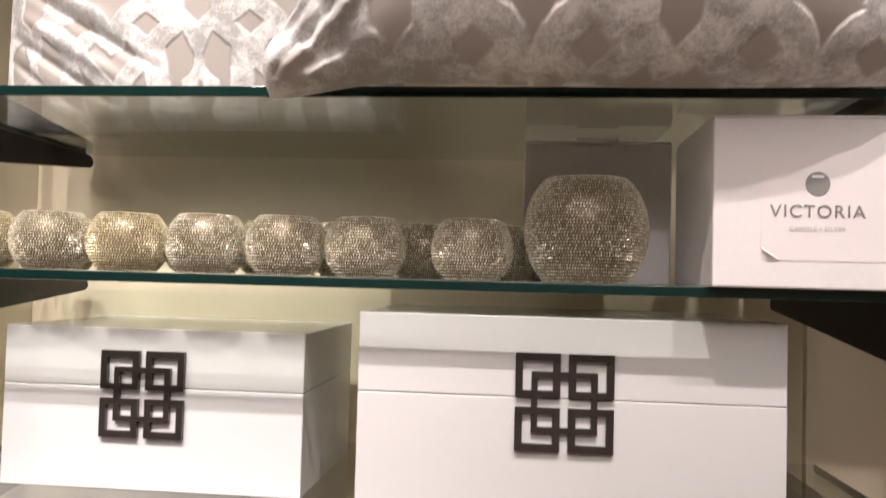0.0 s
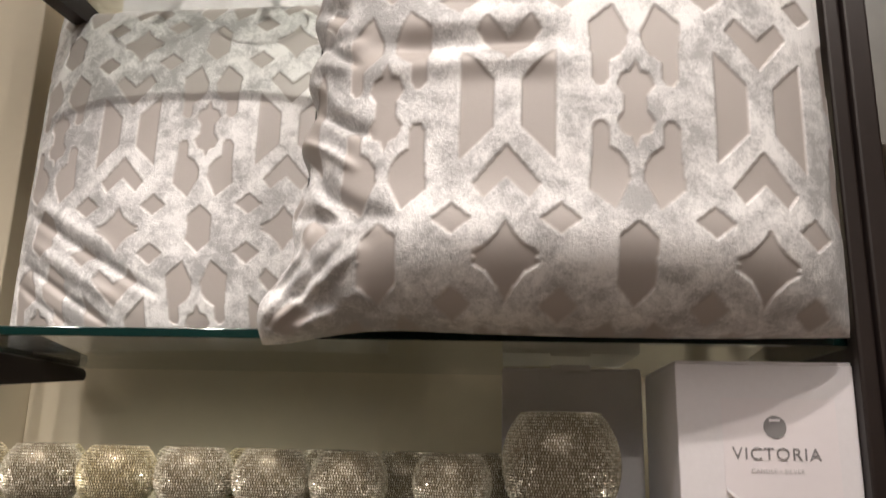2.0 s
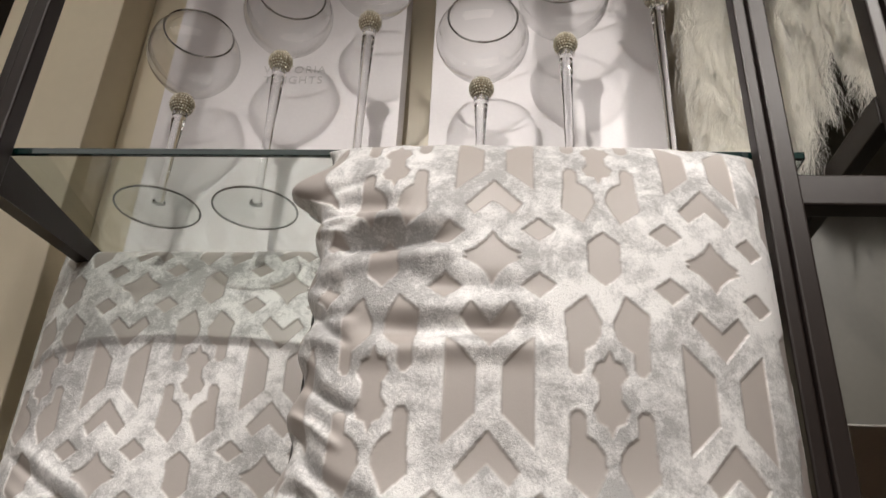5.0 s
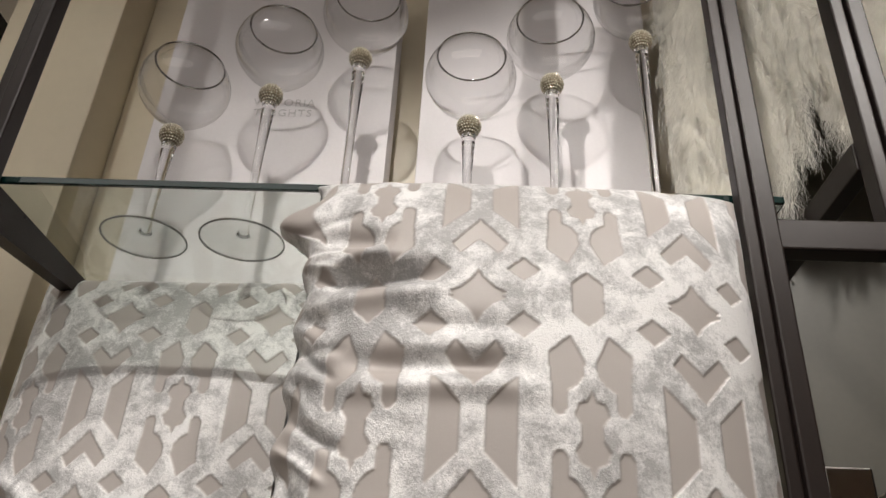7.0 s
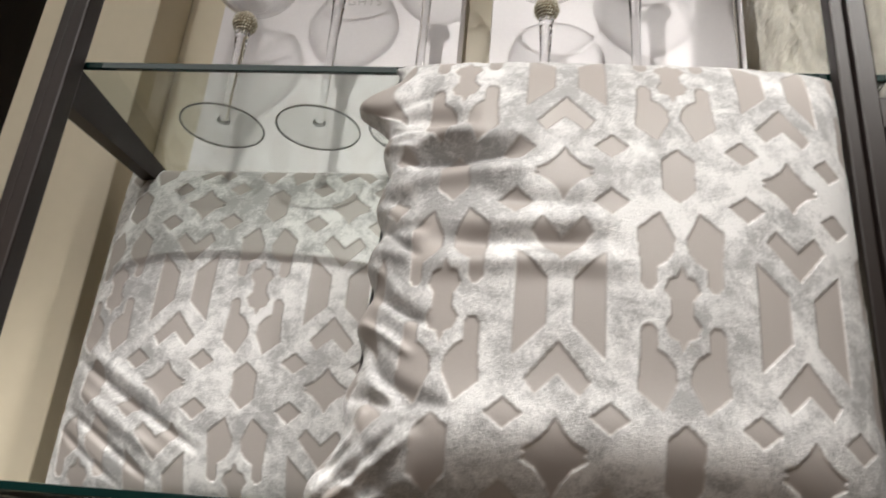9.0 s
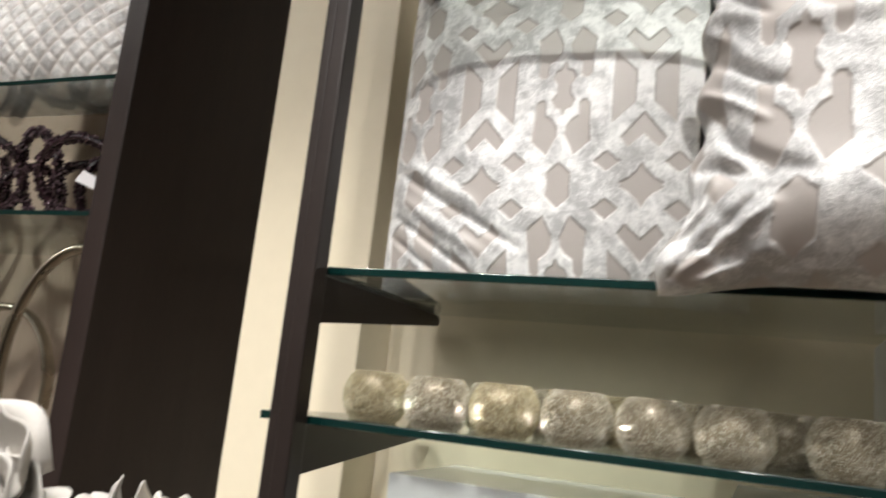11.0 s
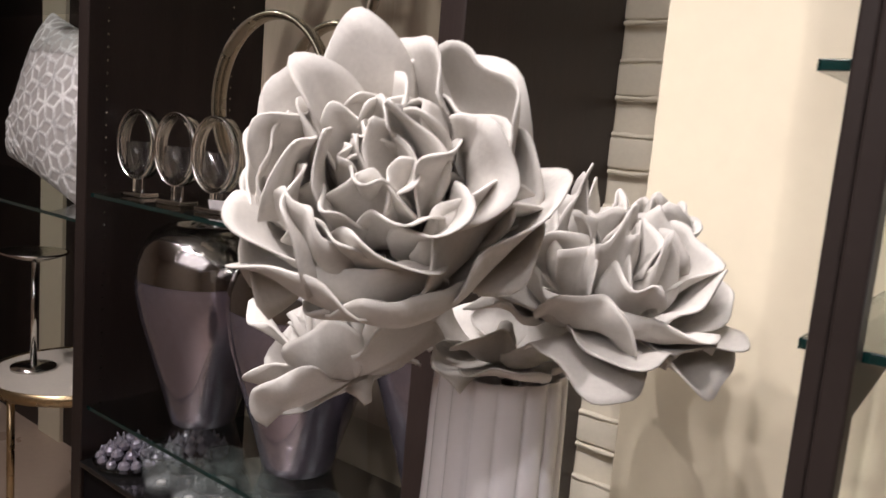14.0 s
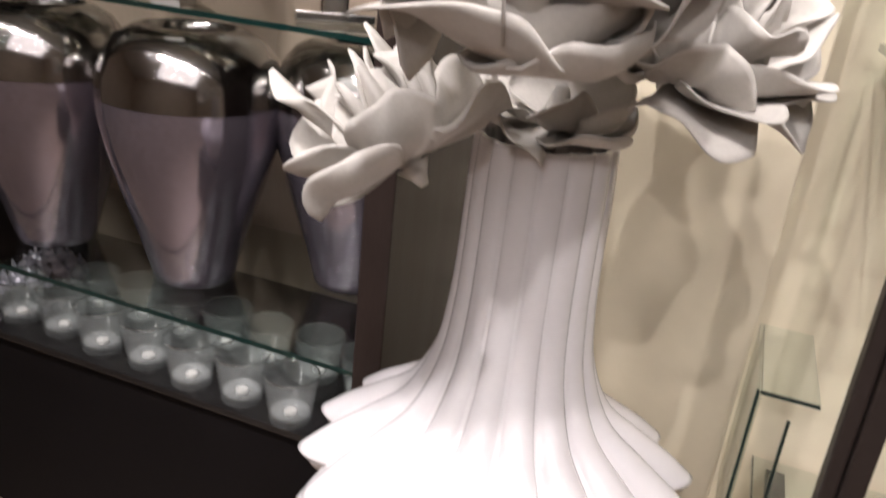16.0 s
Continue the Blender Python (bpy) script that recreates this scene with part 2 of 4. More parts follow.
CEILING = surface("ceiling_paint", (0.68, 0.65, 0.6), 0.8, vary=0.04, scale=2, bump=0.1)


# ---- mesh helpers ----
def part(name, bm, material, parent=None, label="", smooth=False, matrix=None):
    me = bpy.data.meshes.new(name)
    bmesh.ops.recalc_face_normals(bm, faces=bm.faces[:])
    bm.to_mesh(me)
    bm.free()
    me.materials.append(material)
    if smooth:
        for p in me.polygons:
            p.use_smooth = True
    ob = new(name, me)
    ob.parent = parent
    if matrix is not None:
        ob.matrix_basis = matrix
    if label:
        ob["label"] = label
    return ob


def thing(name, m, label, category, group=""):
    ob = tagged(new(name), label, category, group)
    ob.matrix_basis = m
    return ob


def block(size, at=(0, 0, 0), bevel=0.0, bm=None, seg=2):
    """A box of that size, its middle at the place given."""
    bm = bm or bmesh.new()
    made = bmesh.ops.create_cube(bm, size=1.0)["verts"]
    for v in made:
        v.co = Vector((v.co.x * size[0] + at[0], v.co.y * size[1] + at[1], v.co.z * size[2] + at[2]))
    if bevel:
        edges = list({e for v in made for e in v.link_edges})
        bmesh.ops.bevel(bm, geom=edges, offset=bevel, segments=seg, affect="EDGES", profile=0.5)
    return bm


def span(lo, hi, bevel=0.0, bm=None):
    return block([h - l for l, h in zip(lo, hi)], [(h + l) / 2 for l, h in zip(lo, hi)], bevel, bm)


def lathe(profile, n=40, flute=None, bm=None):
    """Turns (radius, z) pairs round z. flute(angle, i) scales the radius."""
    bm = bm or bmesh.new()
    rings = []
    for i, (r, z) in enumerate(profile):
        if r <= 1e-5:
            rings.append([bm.verts.new((0, 0, z))])
            continue
        ring = []
        for k in range(n):
            a = 2 * math.pi * k / n
            rr = r * (flute(a, i) if flute else 1)
            ring.append(bm.verts.new((rr * math.cos(a), rr * math.sin(a), z)))
        rings.append(ring)
    for a, b in zip(rings, rings[1:]):
        if len(a) == 1 and len(b) == 1:
            continue
        for k in range(n):
            j = (k + 1) % n
            if len(a) == 1:
                bm.faces.new((a[0], b[k], b[j]))
            elif len(b) == 1:
                bm.faces.new((a[k], b[0], a[j]))
            else:
                bm.faces.new((a[k], b[k], b[j], a[j]))
    return bm


def hoop(rx, rz, tube_r, tube_y, n=48, k=10, bm=None):
    """An upright oval ring in the xz plane; tube_r: half thickness, tube_y: half depth of the band."""
    bm = bm or bmesh.new()
    rings = []
    for i in range(n):
        a = 2 * math.pi * i / n
        ring = []
        for j in range(k):
            b = 2 * math.pi * j / k
            d = tube_r * math.cos(b)
            ring.append(bm.verts.new(((rx + d) * math.cos(a), tube_y * math.sin(b), (rz + d) * math.sin(a))))
        rings.append(ring)
    for i in range(n):
        for j in range(k):
            a, b = rings[i], rings[(i + 1) % n]
            bm.faces.new((a[j], b[j], b[(j + 1) % k], a[(j + 1) % k]))
    return bm


def structure(name, bm, material, label=""):
    return tagged(part(name, bm, material), label, kind="structure")


def text_mesh(body, size, material, parent, m, name="lettering"):
    cu = bpy.data.curves.new(name, "FONT")
    cu.body, cu.size, cu.align_x, cu.align_y, cu.extrude, cu.space_character = body, size, "CENTER", "CENTER", 0.0003, 1.15
    tmp = bpy.data.objects.new(name, cu)
    scene.collection.objects.link(tmp)
    bpy.context.view_layer.update()
    me = bpy.data.meshes.new_from_object(tmp.evaluated_get(bpy.context.evaluated_depsgraph_get()))
    bpy.data.objects.remove(tmp)
    me.materials.clear()
    me.materials.append(material)
    ob = new(name, me)
    ob.parent = parent
    ob.matrix_basis = m
    return ob


# ---- the room ----
structure("floor", span((-6, -5, -0.1), (4, 1.6, 0)), FLOOR, "polished beige tiled shop floor")
structure("ceiling", span((-6, -5, 3.6), (4, 1.7, 3.7)), CEILING, "plain painted shop ceiling")
structure("wall_south", span((-6, -5.1, 0), (4, -5, 3.6)), PLASTER, "plain painted wall")
structure("wall_west", span((-6.1, -5, 0), (-6, 1.6, 3.6)), PLASTER, "plain painted wall")
structure("wall_east", span((4, -5, 0), (4.1, 1.6, 3.6)), PLASTER, "plain painted wall")
wall_n = structure("wall_north", span((-6, 1.545, 0), (4, 1.65, 3.6)), BRICK_PAINT, "cream painted brick wall")
WALL_Y = 1.545
structure("backing_panel", span((-0.744, 1.15, 0), (0.40, 1.175, 3.3), 0.002), CREAM, "cream painted board behind the glass shelves")
structure("pilaster", span((-0.98, 1.04, 0), (-0.745, 1.52, 3.3), 0.003), CREAM, "cream painted pilaster beside the glass shelves")

# ---- the shelf bay: posts, brackets, glass ----
GX1, GY0, GY1 = 0.405, 0.735, 1.125
LEFT_END = {"a": -0.690, "b": -0.653, "c": -0.703, "d": -0.684, "e": -0.690}
SHELF_Z = {"a": 2.237, "b": 1.683, "c": 1.500, "d": 1.2625, "e": 0.62}
TH = 0.010
for x0, x1 in ((-0.674, -0.634), (0.338, 0.380)):
    post = thing("shelf_post", pose((x0 + x1) / 2, 0.716, 0), "dark brown metal upright post of the glass shelving", "post", "shelf posts")
    part("upright", block(((x1 - x0) * 0.56, 0.032, 3.2), ((x1 - x0) * 0.21, 0, 1.6), 0.003), POST_WOOD, post)
    part("upright", block(((x1 - x0) * 0.40, 0.026, 3.2), (-(x1 - x0) * 0.29, 0.003, 1.6), 0.003), POST_WOOD, post)
    for z in SHELF_Z.values():
        bm = bmesh.new()
        w, top = 0.013, z - TH - 0.001
        prof = [(0.016, top), (0.400, top), (0.408, top - 0.005), (0.410, top - 0.012), (0.404, top - 0.018), (0.016, top - 0.060)]
        vs = [[bm.verts.new((s * w, y, zz)) for y, zz in prof] for s in (-1, 1)]
        bm.faces.new(vs[0]), bm.faces.new(vs[1][::-1])
        for i in range(6):
            bm.faces.new((vs[0][i], vs[0][(i + 1) % 6], vs[1][(i + 1) % 6], vs[1][i]))
        part("bracket", bm, POST_WOOD, post)
        for yy in (0.10, 0.33):
            part("glass_pad", lathe([(0, -0.012), (0.012, -0.012), (0.014, -0.003), (0.010, 0.0), (0, 0)], 14), CRYSTAL, post, "clear rubber pad", True, pose(0.0, yy, top - 0.0005))
for key, z in SHELF_Z.items():
    GX0 = LEFT_END[key]
    shelf = thing("glass_shelf", pose(0, 0, z), "clear green-edged glass shelf resting on dark brackets", "shelf", "glass shelves")
    pane = part("pane", span((GX0, GY0 + 0.0065, -TH), (GX1, GY1, 0)), GLASS, shelf)
    part("front_edge", span((GX0, GY0, -TH), (GX1, GY0 + 0.006, 0), 0.001), GLASS_EDGE, pane, "dark teal polished glass edge")
    part("end_edge", span((GX0 - 0.002, GY0, -TH), (GX0 - 0.0003, GY1, 0)), GLASS_EDGE, pane, "dark teal polished glass edge")
    part("end_edge", span((GX1 + 0.0003, GY0, -TH), (GX1 + 0.002, GY1, 0)), GLASS_EDGE, pane, "dark teal polished glass edge")

wrap = thing("plastic_wrap", pose(-0.585, 1.02, SHELF_Z["b"] + 0.0005), "small crumpled scrap of clear plastic on a glass shelf", "plastic scrap")
bm = bmesh.new()
rows = [[bm.verts.new((0.0085 * (i - 5), 0.010 * (j - 4), 0.001 + 0.030 * max(0, noise.noise(Vector((i * 0.33, j * 0.37, 4))) + 0.28) * (1 - ((i - 5) / 5.2) ** 2))) for j in range(9)] for i in range(11)]
for i in range(10):
    for j in range(8):
        bm.faces.new((rows[i][j], rows[i + 1][j], rows[i + 1][j + 1], rows[i][j + 1]))
part("film", bm, PLASTIC_FILM, wrap)

# ---- the dark cabinet ----
CX0, CX1, CY, SIDE = -2.453, -1.345, 1.003, 0.052
cab = thing("display_cabinet", pose(0, 0, 0), "tall espresso-stained open display cabinet with pin holes", "cabinet")
part("side_panel", span((CX1, CY, 0), (CX1 + SIDE, WALL_Y - 0.003, 3.2), 0.003), DARK_WOOD, cab)
part("side_panel", span((CX0 - SIDE, CY, 0), (CX0, WALL_Y - 0.003, 3.2), 0.003), DARK_WOOD, cab)
part("plinth", span((CX0 + 0.001, CY + 0.01, 0), (CX1 - 0.001, WALL_Y - 0.003, 0.455)), surface("black_stained_wood", (0.005, 0.004, 0.0045), 0.65, vary=0.3, bump=0.05, spec=0.12), cab, "black stained plinth")
part("base_board", span((CX0 + 0.001, CY - 0.004, 0.456), (CX1 - 0.001, WALL_Y - 0.003, 0.471), 0.002), surface("black_gloss_board", (0.012, 0.011, 0.011), 0.1, vary=0.3, bump=0.0), cab, "black gloss base board")
for side_x, d in ((CX0 + 0.0008, 1), (CX1 - 0.0008, -1)):
    for yy in (CY + 0.05, CY + 0.42):
        bm = bmesh.new()
        for k in range(60):
            lathe([(0, 0.0006), (0.0024, 0.0006), (0.0024, -0.0006), (0, -0.0006)], 8, bm=bm)
            bm.verts.ensure_lookup_table()
            for v in bm.verts[k * 18:]:
                v.co = Vector((side_x + d * v.co.z, yy + v.co.x, 0.62 + 0.032 * k + v.co.y))
        tagged(part("pin_holes", bm, CHROME, cab, "row of small steel pin sockets"), kind="stuff")
CAB_Z = {"s0": 2.105, "s1": 1.819, "s2": 1.183, "s3": 0.621}
for z in CAB_Z.values():
    shelf = thing("glass_shelf", pose(0, 0, z), "clear glass shelf inside the dark cabinet", "shelf", "cabinet glass shelves")
    part("pane", span((CX0 + 0.004, CY + 0.014, -0.009), (CX1 - 0.004, WALL_Y - 0.03, 0)), GLASS, shelf)
    part("front_edge", span((CX0 + 0.004, CY + 0.012, -0.009), (CX1 - 0.004, CY + 0.0138, 0)), GLASS_EDGE, shelf, "dark teal polished glass edge")

# ---- pillows ----
STAR = [(0, 0.78), (0.06, 0.86), (0.15, 0.93), (0.27, 0.98), (0.2, 1.01), (0, 1.01)]
DIAMOND = [(0.42, 0.66), (0.58, 0.77), (0.42, 0.87), (0.26, 0.77)]
CHEVRON = [(0, 0.27), (0.27, 0.53), (0.18, 0.63), (0, 0.49)]
TALL_CELL = [(0.11, -0.01), (0.11, 0.16), (0.38, 0.38), (0.38, -0.01)]
SPINDLE = [(1, 0.30), (0.96, 0.22), (0.89, 0.2), (0.85, 0.12), (0.91, 0.05), (0.91, -0.01), (1, -0.01)]
BULB = [(0.66, 0.16), (0.70, 0.12), (0.76, 0.12), (0.79, 0.16), (0.79, 0.28), (0.88, 0.33), (0.94, 0.40), (0.95, 0.50), (0.83, 0.70), (0.63, 0.56), (0.66, 0.30)]
HEX = [(1, 0.77), (0.90, 0.84), (0.85, 0.88), (0.86, 1.01), (1, 1.01)]


def inside(px, py, poly):
    hit = np.zeros(px.shape, bool)
    for (x0, y0), (x1, y1) in zip(poly, poly[1:] + poly[:1]):
        if y0 == y1:
            continue
        cross = ((py >= y0) != (py >= y1)) & (px < (x1 - x0) * (py - y0) / (y1 - y0) + x0)
        hit ^= cross
    return hit


def lattice(x, z, ox, oz, hx, hz):
    """Tumbling-block lattice: 1 on the white lines of the rhombs, 0 on the grey ground."""
    q, r = (2 / 3) * x / hx * 1.9, (-x / 3 + z / math.sqrt(3)) / hx * 1.9
    c = -q - r
    rq, rr, rc = np.round(q), np.round(r), np.round(c)
    fix_q = (np.abs(rq - q) > np.abs(rr - r)) & (np.abs(rq - q) > np.abs(rc - c))
    fix_r = ~fix_q & (np.abs(rr - r) > np.abs(rc - c))
    rq, rr = np.where(fix_q, -rr - rc, rq), np.where(fix_r, -rq - rc, rr)
    lx, lz = (q - rq) * 1.5, ((r - rr) + (q - rq) / 2) * math.sqrt(3)
    line = np.zeros(x.shape, bool)
    for deg in (30, 90, 150):
        line |= np.abs(lx * math.cos(radians(deg)) + lz * math.sin(radians(deg))) > 0.866 - 0.12
    for deg in (0, 120, 240):
        dx, dz = math.cos(radians(deg)), math.sin(radians(deg))
        line |= (np.abs(lx * dz - lz * dx) < 0.12) & (lx * dx + lz * dz > 0)
    return line.astype(float)


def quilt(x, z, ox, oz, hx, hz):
    """Puffed quilting: 0 in the stitched seams, where crease shade is coloured in."""
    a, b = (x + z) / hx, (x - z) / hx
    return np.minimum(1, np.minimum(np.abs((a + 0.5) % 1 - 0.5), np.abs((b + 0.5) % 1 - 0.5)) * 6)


def damask(x, z, ox, oz, hx, hz):
    """1 on the raised velvet, 0 on the satin; a mirrored trellis of half period hx, hz."""
    u = np.abs(((x - ox) / hx + 1) % 2 - 1)
    v = np.abs(((z - oz) / hz + 1) % 2 - 1)
    ground = np.zeros(x.shape, bool)
    for poly in (STAR, DIAMOND, CHEVRON, TALL_CELL, SPINDLE, BULB, HEX):
        ground |= inside(u, v, poly)
    return 1.0 - ground


def pillow(name, m, width, height, thick, label, ox, oz, hx, hz, folds, n=380, square=0.12, group="velvet pillows", figure=None, cloth=None, relief=0.0017):
    """A square stuffed cushion standing in its xz plane, front towards -y."""
    s = np.linspace(-1, 1, n)
    U, V = np.meshgrid(s, s)
    top = thing(name, m, label, "pillow", group)
    for side in (-1, 1):
        puff = np.clip((1 - np.abs(U) ** 2.6) * (1 - np.abs(V) ** 2.6), 0, 1) ** 0.42
        pinch_x = 1 - square * 0.45 * (1 - V ** 2) * np.abs(U) ** 2 * 0.4
        pinch_z = 1 - square * 0.45 * (1 - U ** 2) * np.abs(V) ** 2 * 0.4
        X, Z = U * width / 2 * pinch_x, V * height / 2 * pinch_z
        Y = side * thick / 2 * puff
        # the woven figure follows the cloth round the cushion's swell
        run_x = np.hypot(np.diff(X, axis=1), np.diff(Y, axis=1))
        run_z = np.hypot(np.diff(Z, axis=0), np.diff(Y, axis=0))
        A = np.concatenate([np.zeros((n, 1)), np.cumsum(run_x, 1)], 1)
        B = np.concatenate([np.zeros((1, n)), np.cumsum(run_z, 0)], 0)
        A, B = A - A[:, n // 2:n // 2 + 1], B - B[n // 2:n // 2 + 1, :]
        pile = (figure or damask)(0.4 * X + 0.6 * A, 0.3 * Z + 0.7 * B, ox, oz, hx, hz)
        if side < 0:
            dx, dy, dz = folds(U, V)
            X, Y, Z = X + dx, Y + dy * puff ** 0.5, Z + dz
        edge = np.minimum(1, puff * 3)
        smooth_pile = pile.copy()
        for _ in range(1):
            smooth_pile[1:-1, 1:-1] = (smooth_pile[1:-1, 1:-1] * 2 + smooth_pile[:-2, 1:-1] + smooth_pile[2:, 1:-1] + smooth_pile[1:-1, :-2] + smooth_pile[1:-1, 2:]) / 6
        Y = Y + side * relief * smooth_pile * edge
        step = 1 if side < 0 else 5
        idx = np.unique(np.r_[np.arange(0, n, step), n - 1])
        co = np.stack([X[np.ix_(idx, idx)], Y[np.ix_(idx, idx)], Z[np.ix_(idx, idx)]], -1).reshape(-1, 3)
        k = len(idx)
        g = np.arange(k * k).reshape(k, k)
        quads = np.stack([g[:-1, :-1], g[:-1, 1:], g[1:, 1:], g[1:, :-1]], -1).reshape(-1, 4)
        me = bpy.data.meshes.new("cover")
        me.from_pydata(co.tolist(), [], (quads if side < 0 else quads[:, ::-1]).tolist())
        at = me.attributes.new("pile", "FLOAT", "POINT")
        at.data.foreach_set("value", smooth_pile[np.ix_(idx, idx)].reshape(-1).astype(np.float32))
        for p in me.polygons:
            p.use_smooth = True
        me.materials.append(cloth or VELVET)
        ob = new("front_cover" if side < 0 else "back_cover", me)
        ob.parent = top
    return top


def bump_line(U, V, x0, z0, x1, z1, width, wob=0.0):
    """A soft ridge along a line on the cushion's face."""
    dx, dz = x1 - x0, z1 - z0
    L = math.hypot(dx, dz)
    a = ((U - x0) * dx + (V - z0) * dz) / L
    d = ((V - z0) * dx - (U - x0) * dz) / L + wob * np.sin(a * 6)
    along = np.clip(np.minimum(a / (0.3 * L), (L - a) / (0.3 * L)), 0, 1)
    along = along * along * (3 - 2 * along)
    return np.exp(-(d / width) ** 2) * along


def folds_front(U, V):
    dy = np.zeros_like(U)
    for x0, z0, x1, z1, w, h in (
            (-1.0, 0.37, -0.28, 0.33, 0.055, -0.024), (-1.0, 0.25, -0.25, 0.24, 0.05, 0.009), (-0.60, 0.15, 0.0, 0.09, 0.045, -0.007), (-0.7, 0.03, 0.05, 0.02, 0.05, 0.003),
            (-0.80, -0.02, 0.08, -0.10, 0.05, -0.011), (-0.9, -0.12, 0.15, -0.18, 0.05, 0.008), (-0.98, 0.60, -0.55, 0.52, 0.05, -0.014), (-0.98, 0.48, -0.50, 0.44, 0.05, 0.014)):
        dy -= h * bump_line(U, V, x0, z0, x1, z1, w, 0.02)
    rng = random.Random(12)
    for k in range(26):
        z0 = -0.93 + 1.55 * k / 25
        ang = radians(rng.uniform(-48, -8) if z0 < 0.3 else rng.uniform(-30, 25))
        L = rng.uniform(0.22, 0.5) * (1.15 if z0 < 0 else 0.9)
        dy -= rng.choice((-1, 1)) * rng.uniform(0.005, 0.011) * bump_line(U, V, -1.02, z0, -1.02 + L * math.cos(ang), z0 + L * math.sin(ang), rng.uniform(0.018, 0.036), 0.012)
    # creases gathered into the pinched corner
    for k in range(11):
        ang = radians(4 + 8.2 * k)
        L = rng.uniform(0.30, 0.55)
        dy -= (-1) ** k * rng.uniform(0.008, 0.014) * bump_line(U, V, -1.04, -1.04, -1.04 + L * math.cos(ang), -1.04 + L * math.sin(ang), rng.uniform(0.018, 0.03), 0.01)
    dy -= 0.026 * np.exp(-((V + 0.82) / 0.18) ** 2) * (1 - U ** 4)
    corner = np.exp(-((U + 1) ** 2 + (V + 1) ** 2) / 0.05)
    tip = np.exp(-((U + 1) ** 2 + (V - 0.72) ** 2) / 0.012)
    dx = -0.030 * corner - 0.04 * tip
    dz = -0.022 * corner - 0.012 * np.exp(-((V + 1) / 0.12) ** 2) * (1 - U ** 2)
    dx = dx + 0.006 * np.sin(V * 23) * np.exp(-((U + 1) / 0.12) ** 2)
    return dx, dy - 0.03 * corner, dz


def folds_back(U, V):
    dy = np.zeros_like(U)
    for x0, z0, x1, z1, w, h in ((-0.98, -0.25, -0.05, -0.80, 0.024, -0.011), (-0.98, -0.50, -0.30, -0.95, 0.022, -0.009), (-0.98, -0.17, -0.3, -0.56, 0.035, 0.006), (-0.98, -0.38, -0.2, -0.86, 0.035, 0.007), (-0.98, -0.62, -0.5, -0.96, 0.020, -0.007)):
        dy -= h * bump_line(U, V, x0, z0, x1, z1, w)
    return np.zeros_like(U), dy, np.zeros_like(U)


pillow("pillow", pose(0.066, 0.715, 1.952, -3, 0.8, 0), 0.535, 0.545, 0.21, "silver crushed-velvet trellis pillow leaning forward on a glass shelf", -0.0555, -0.0835, 0.1155, 0.146, folds_front)
pillow("pillow", pose(-0.428, 1.02, 1.958, -3, -1, 0), 0.545, 0.55, 0.16, "silver crushed-velvet trellis pillow standing behind another pillow", -0.097, 0.03, 0.1155, 0.146, folds_back)


# ---- boxes on the lower shelf ----
def key_emblem(size, parent, m):
    """Four interlocked square spirals."""
    u = size / 17.0
    bm = bmesh.new()

    def bar(x0, z0, x1, z1):
        span((x0 * u, -0.005, z0 * u), (x1 * u, 0.0, z1 * u), 0.0, bm)

    for sx in (-1, 1):
        for sz in (-1, 1):
            def q(x0, z0, x1, z1):
                xs, zs = sorted((sx * x0, sx * x1)), sorted((sz * z0, sz * z1))
                bar(xs[0], zs[0], xs[1], zs[1])
            q(0.7, 7.2, 8.5, 8.5), q(7.2, 0.9, 8.5, 7.2), q(0.7, 0.9, 2.0, 7.2), q(2.0, 0.9, 7.2, 2.0)
            q(4.6, 2.0, 5.7, 5.3), q(2.0, 4.3, 4.6, 5.3)
    for x0, z0, x1, z1 in ((-0.7, 4.3, 0.7, 5.3), (-0.7, -5.3, 0.7, -4.3), (4.6, -0.9, 5.7, 0.9), (-5.7, -0.9, -4.6, 0.9)):
        bar(x0, z0, x1, z1)
    return part("key_emblem", bm, PEWTER, parent, "dark pewter interlocked key-pattern emblem", False, m)


def lacquer_box(x0, x1, y, z, top, seam, depth, ex, ez, size, label, rz=0):
    box = thing("decorative_box", pose(x0, y, z, 0, 0, rz), label, "box", "white lacquer boxes")
    w = x1 - x0
    part("base", span((0, 0, 0), (w, depth, seam - z - 0.0003), 0.0012), LACQUER, box)
    part("lid", span((0, 0, seam - z + 0.0003), (w, depth, top - z), 0.0012), LACQUER, box)
    key_emblem(size, box, pose(ex - x0, -0.001, ez - z))
    return box


lacquer_box(-0.566, -0.226, 0.831, 1.2625, 1.438, 1.374, 0.24, -0.404, 1.367, 0.094, "white lacquered box with a dark square key emblem")
lacquer_box(-0.159, 0.26, 0.789, 1.2625, 1.4657, 1.386, 0.28, 0.0475, 1.3825, 0.096, "large white lacquered box with a dark square key emblem")


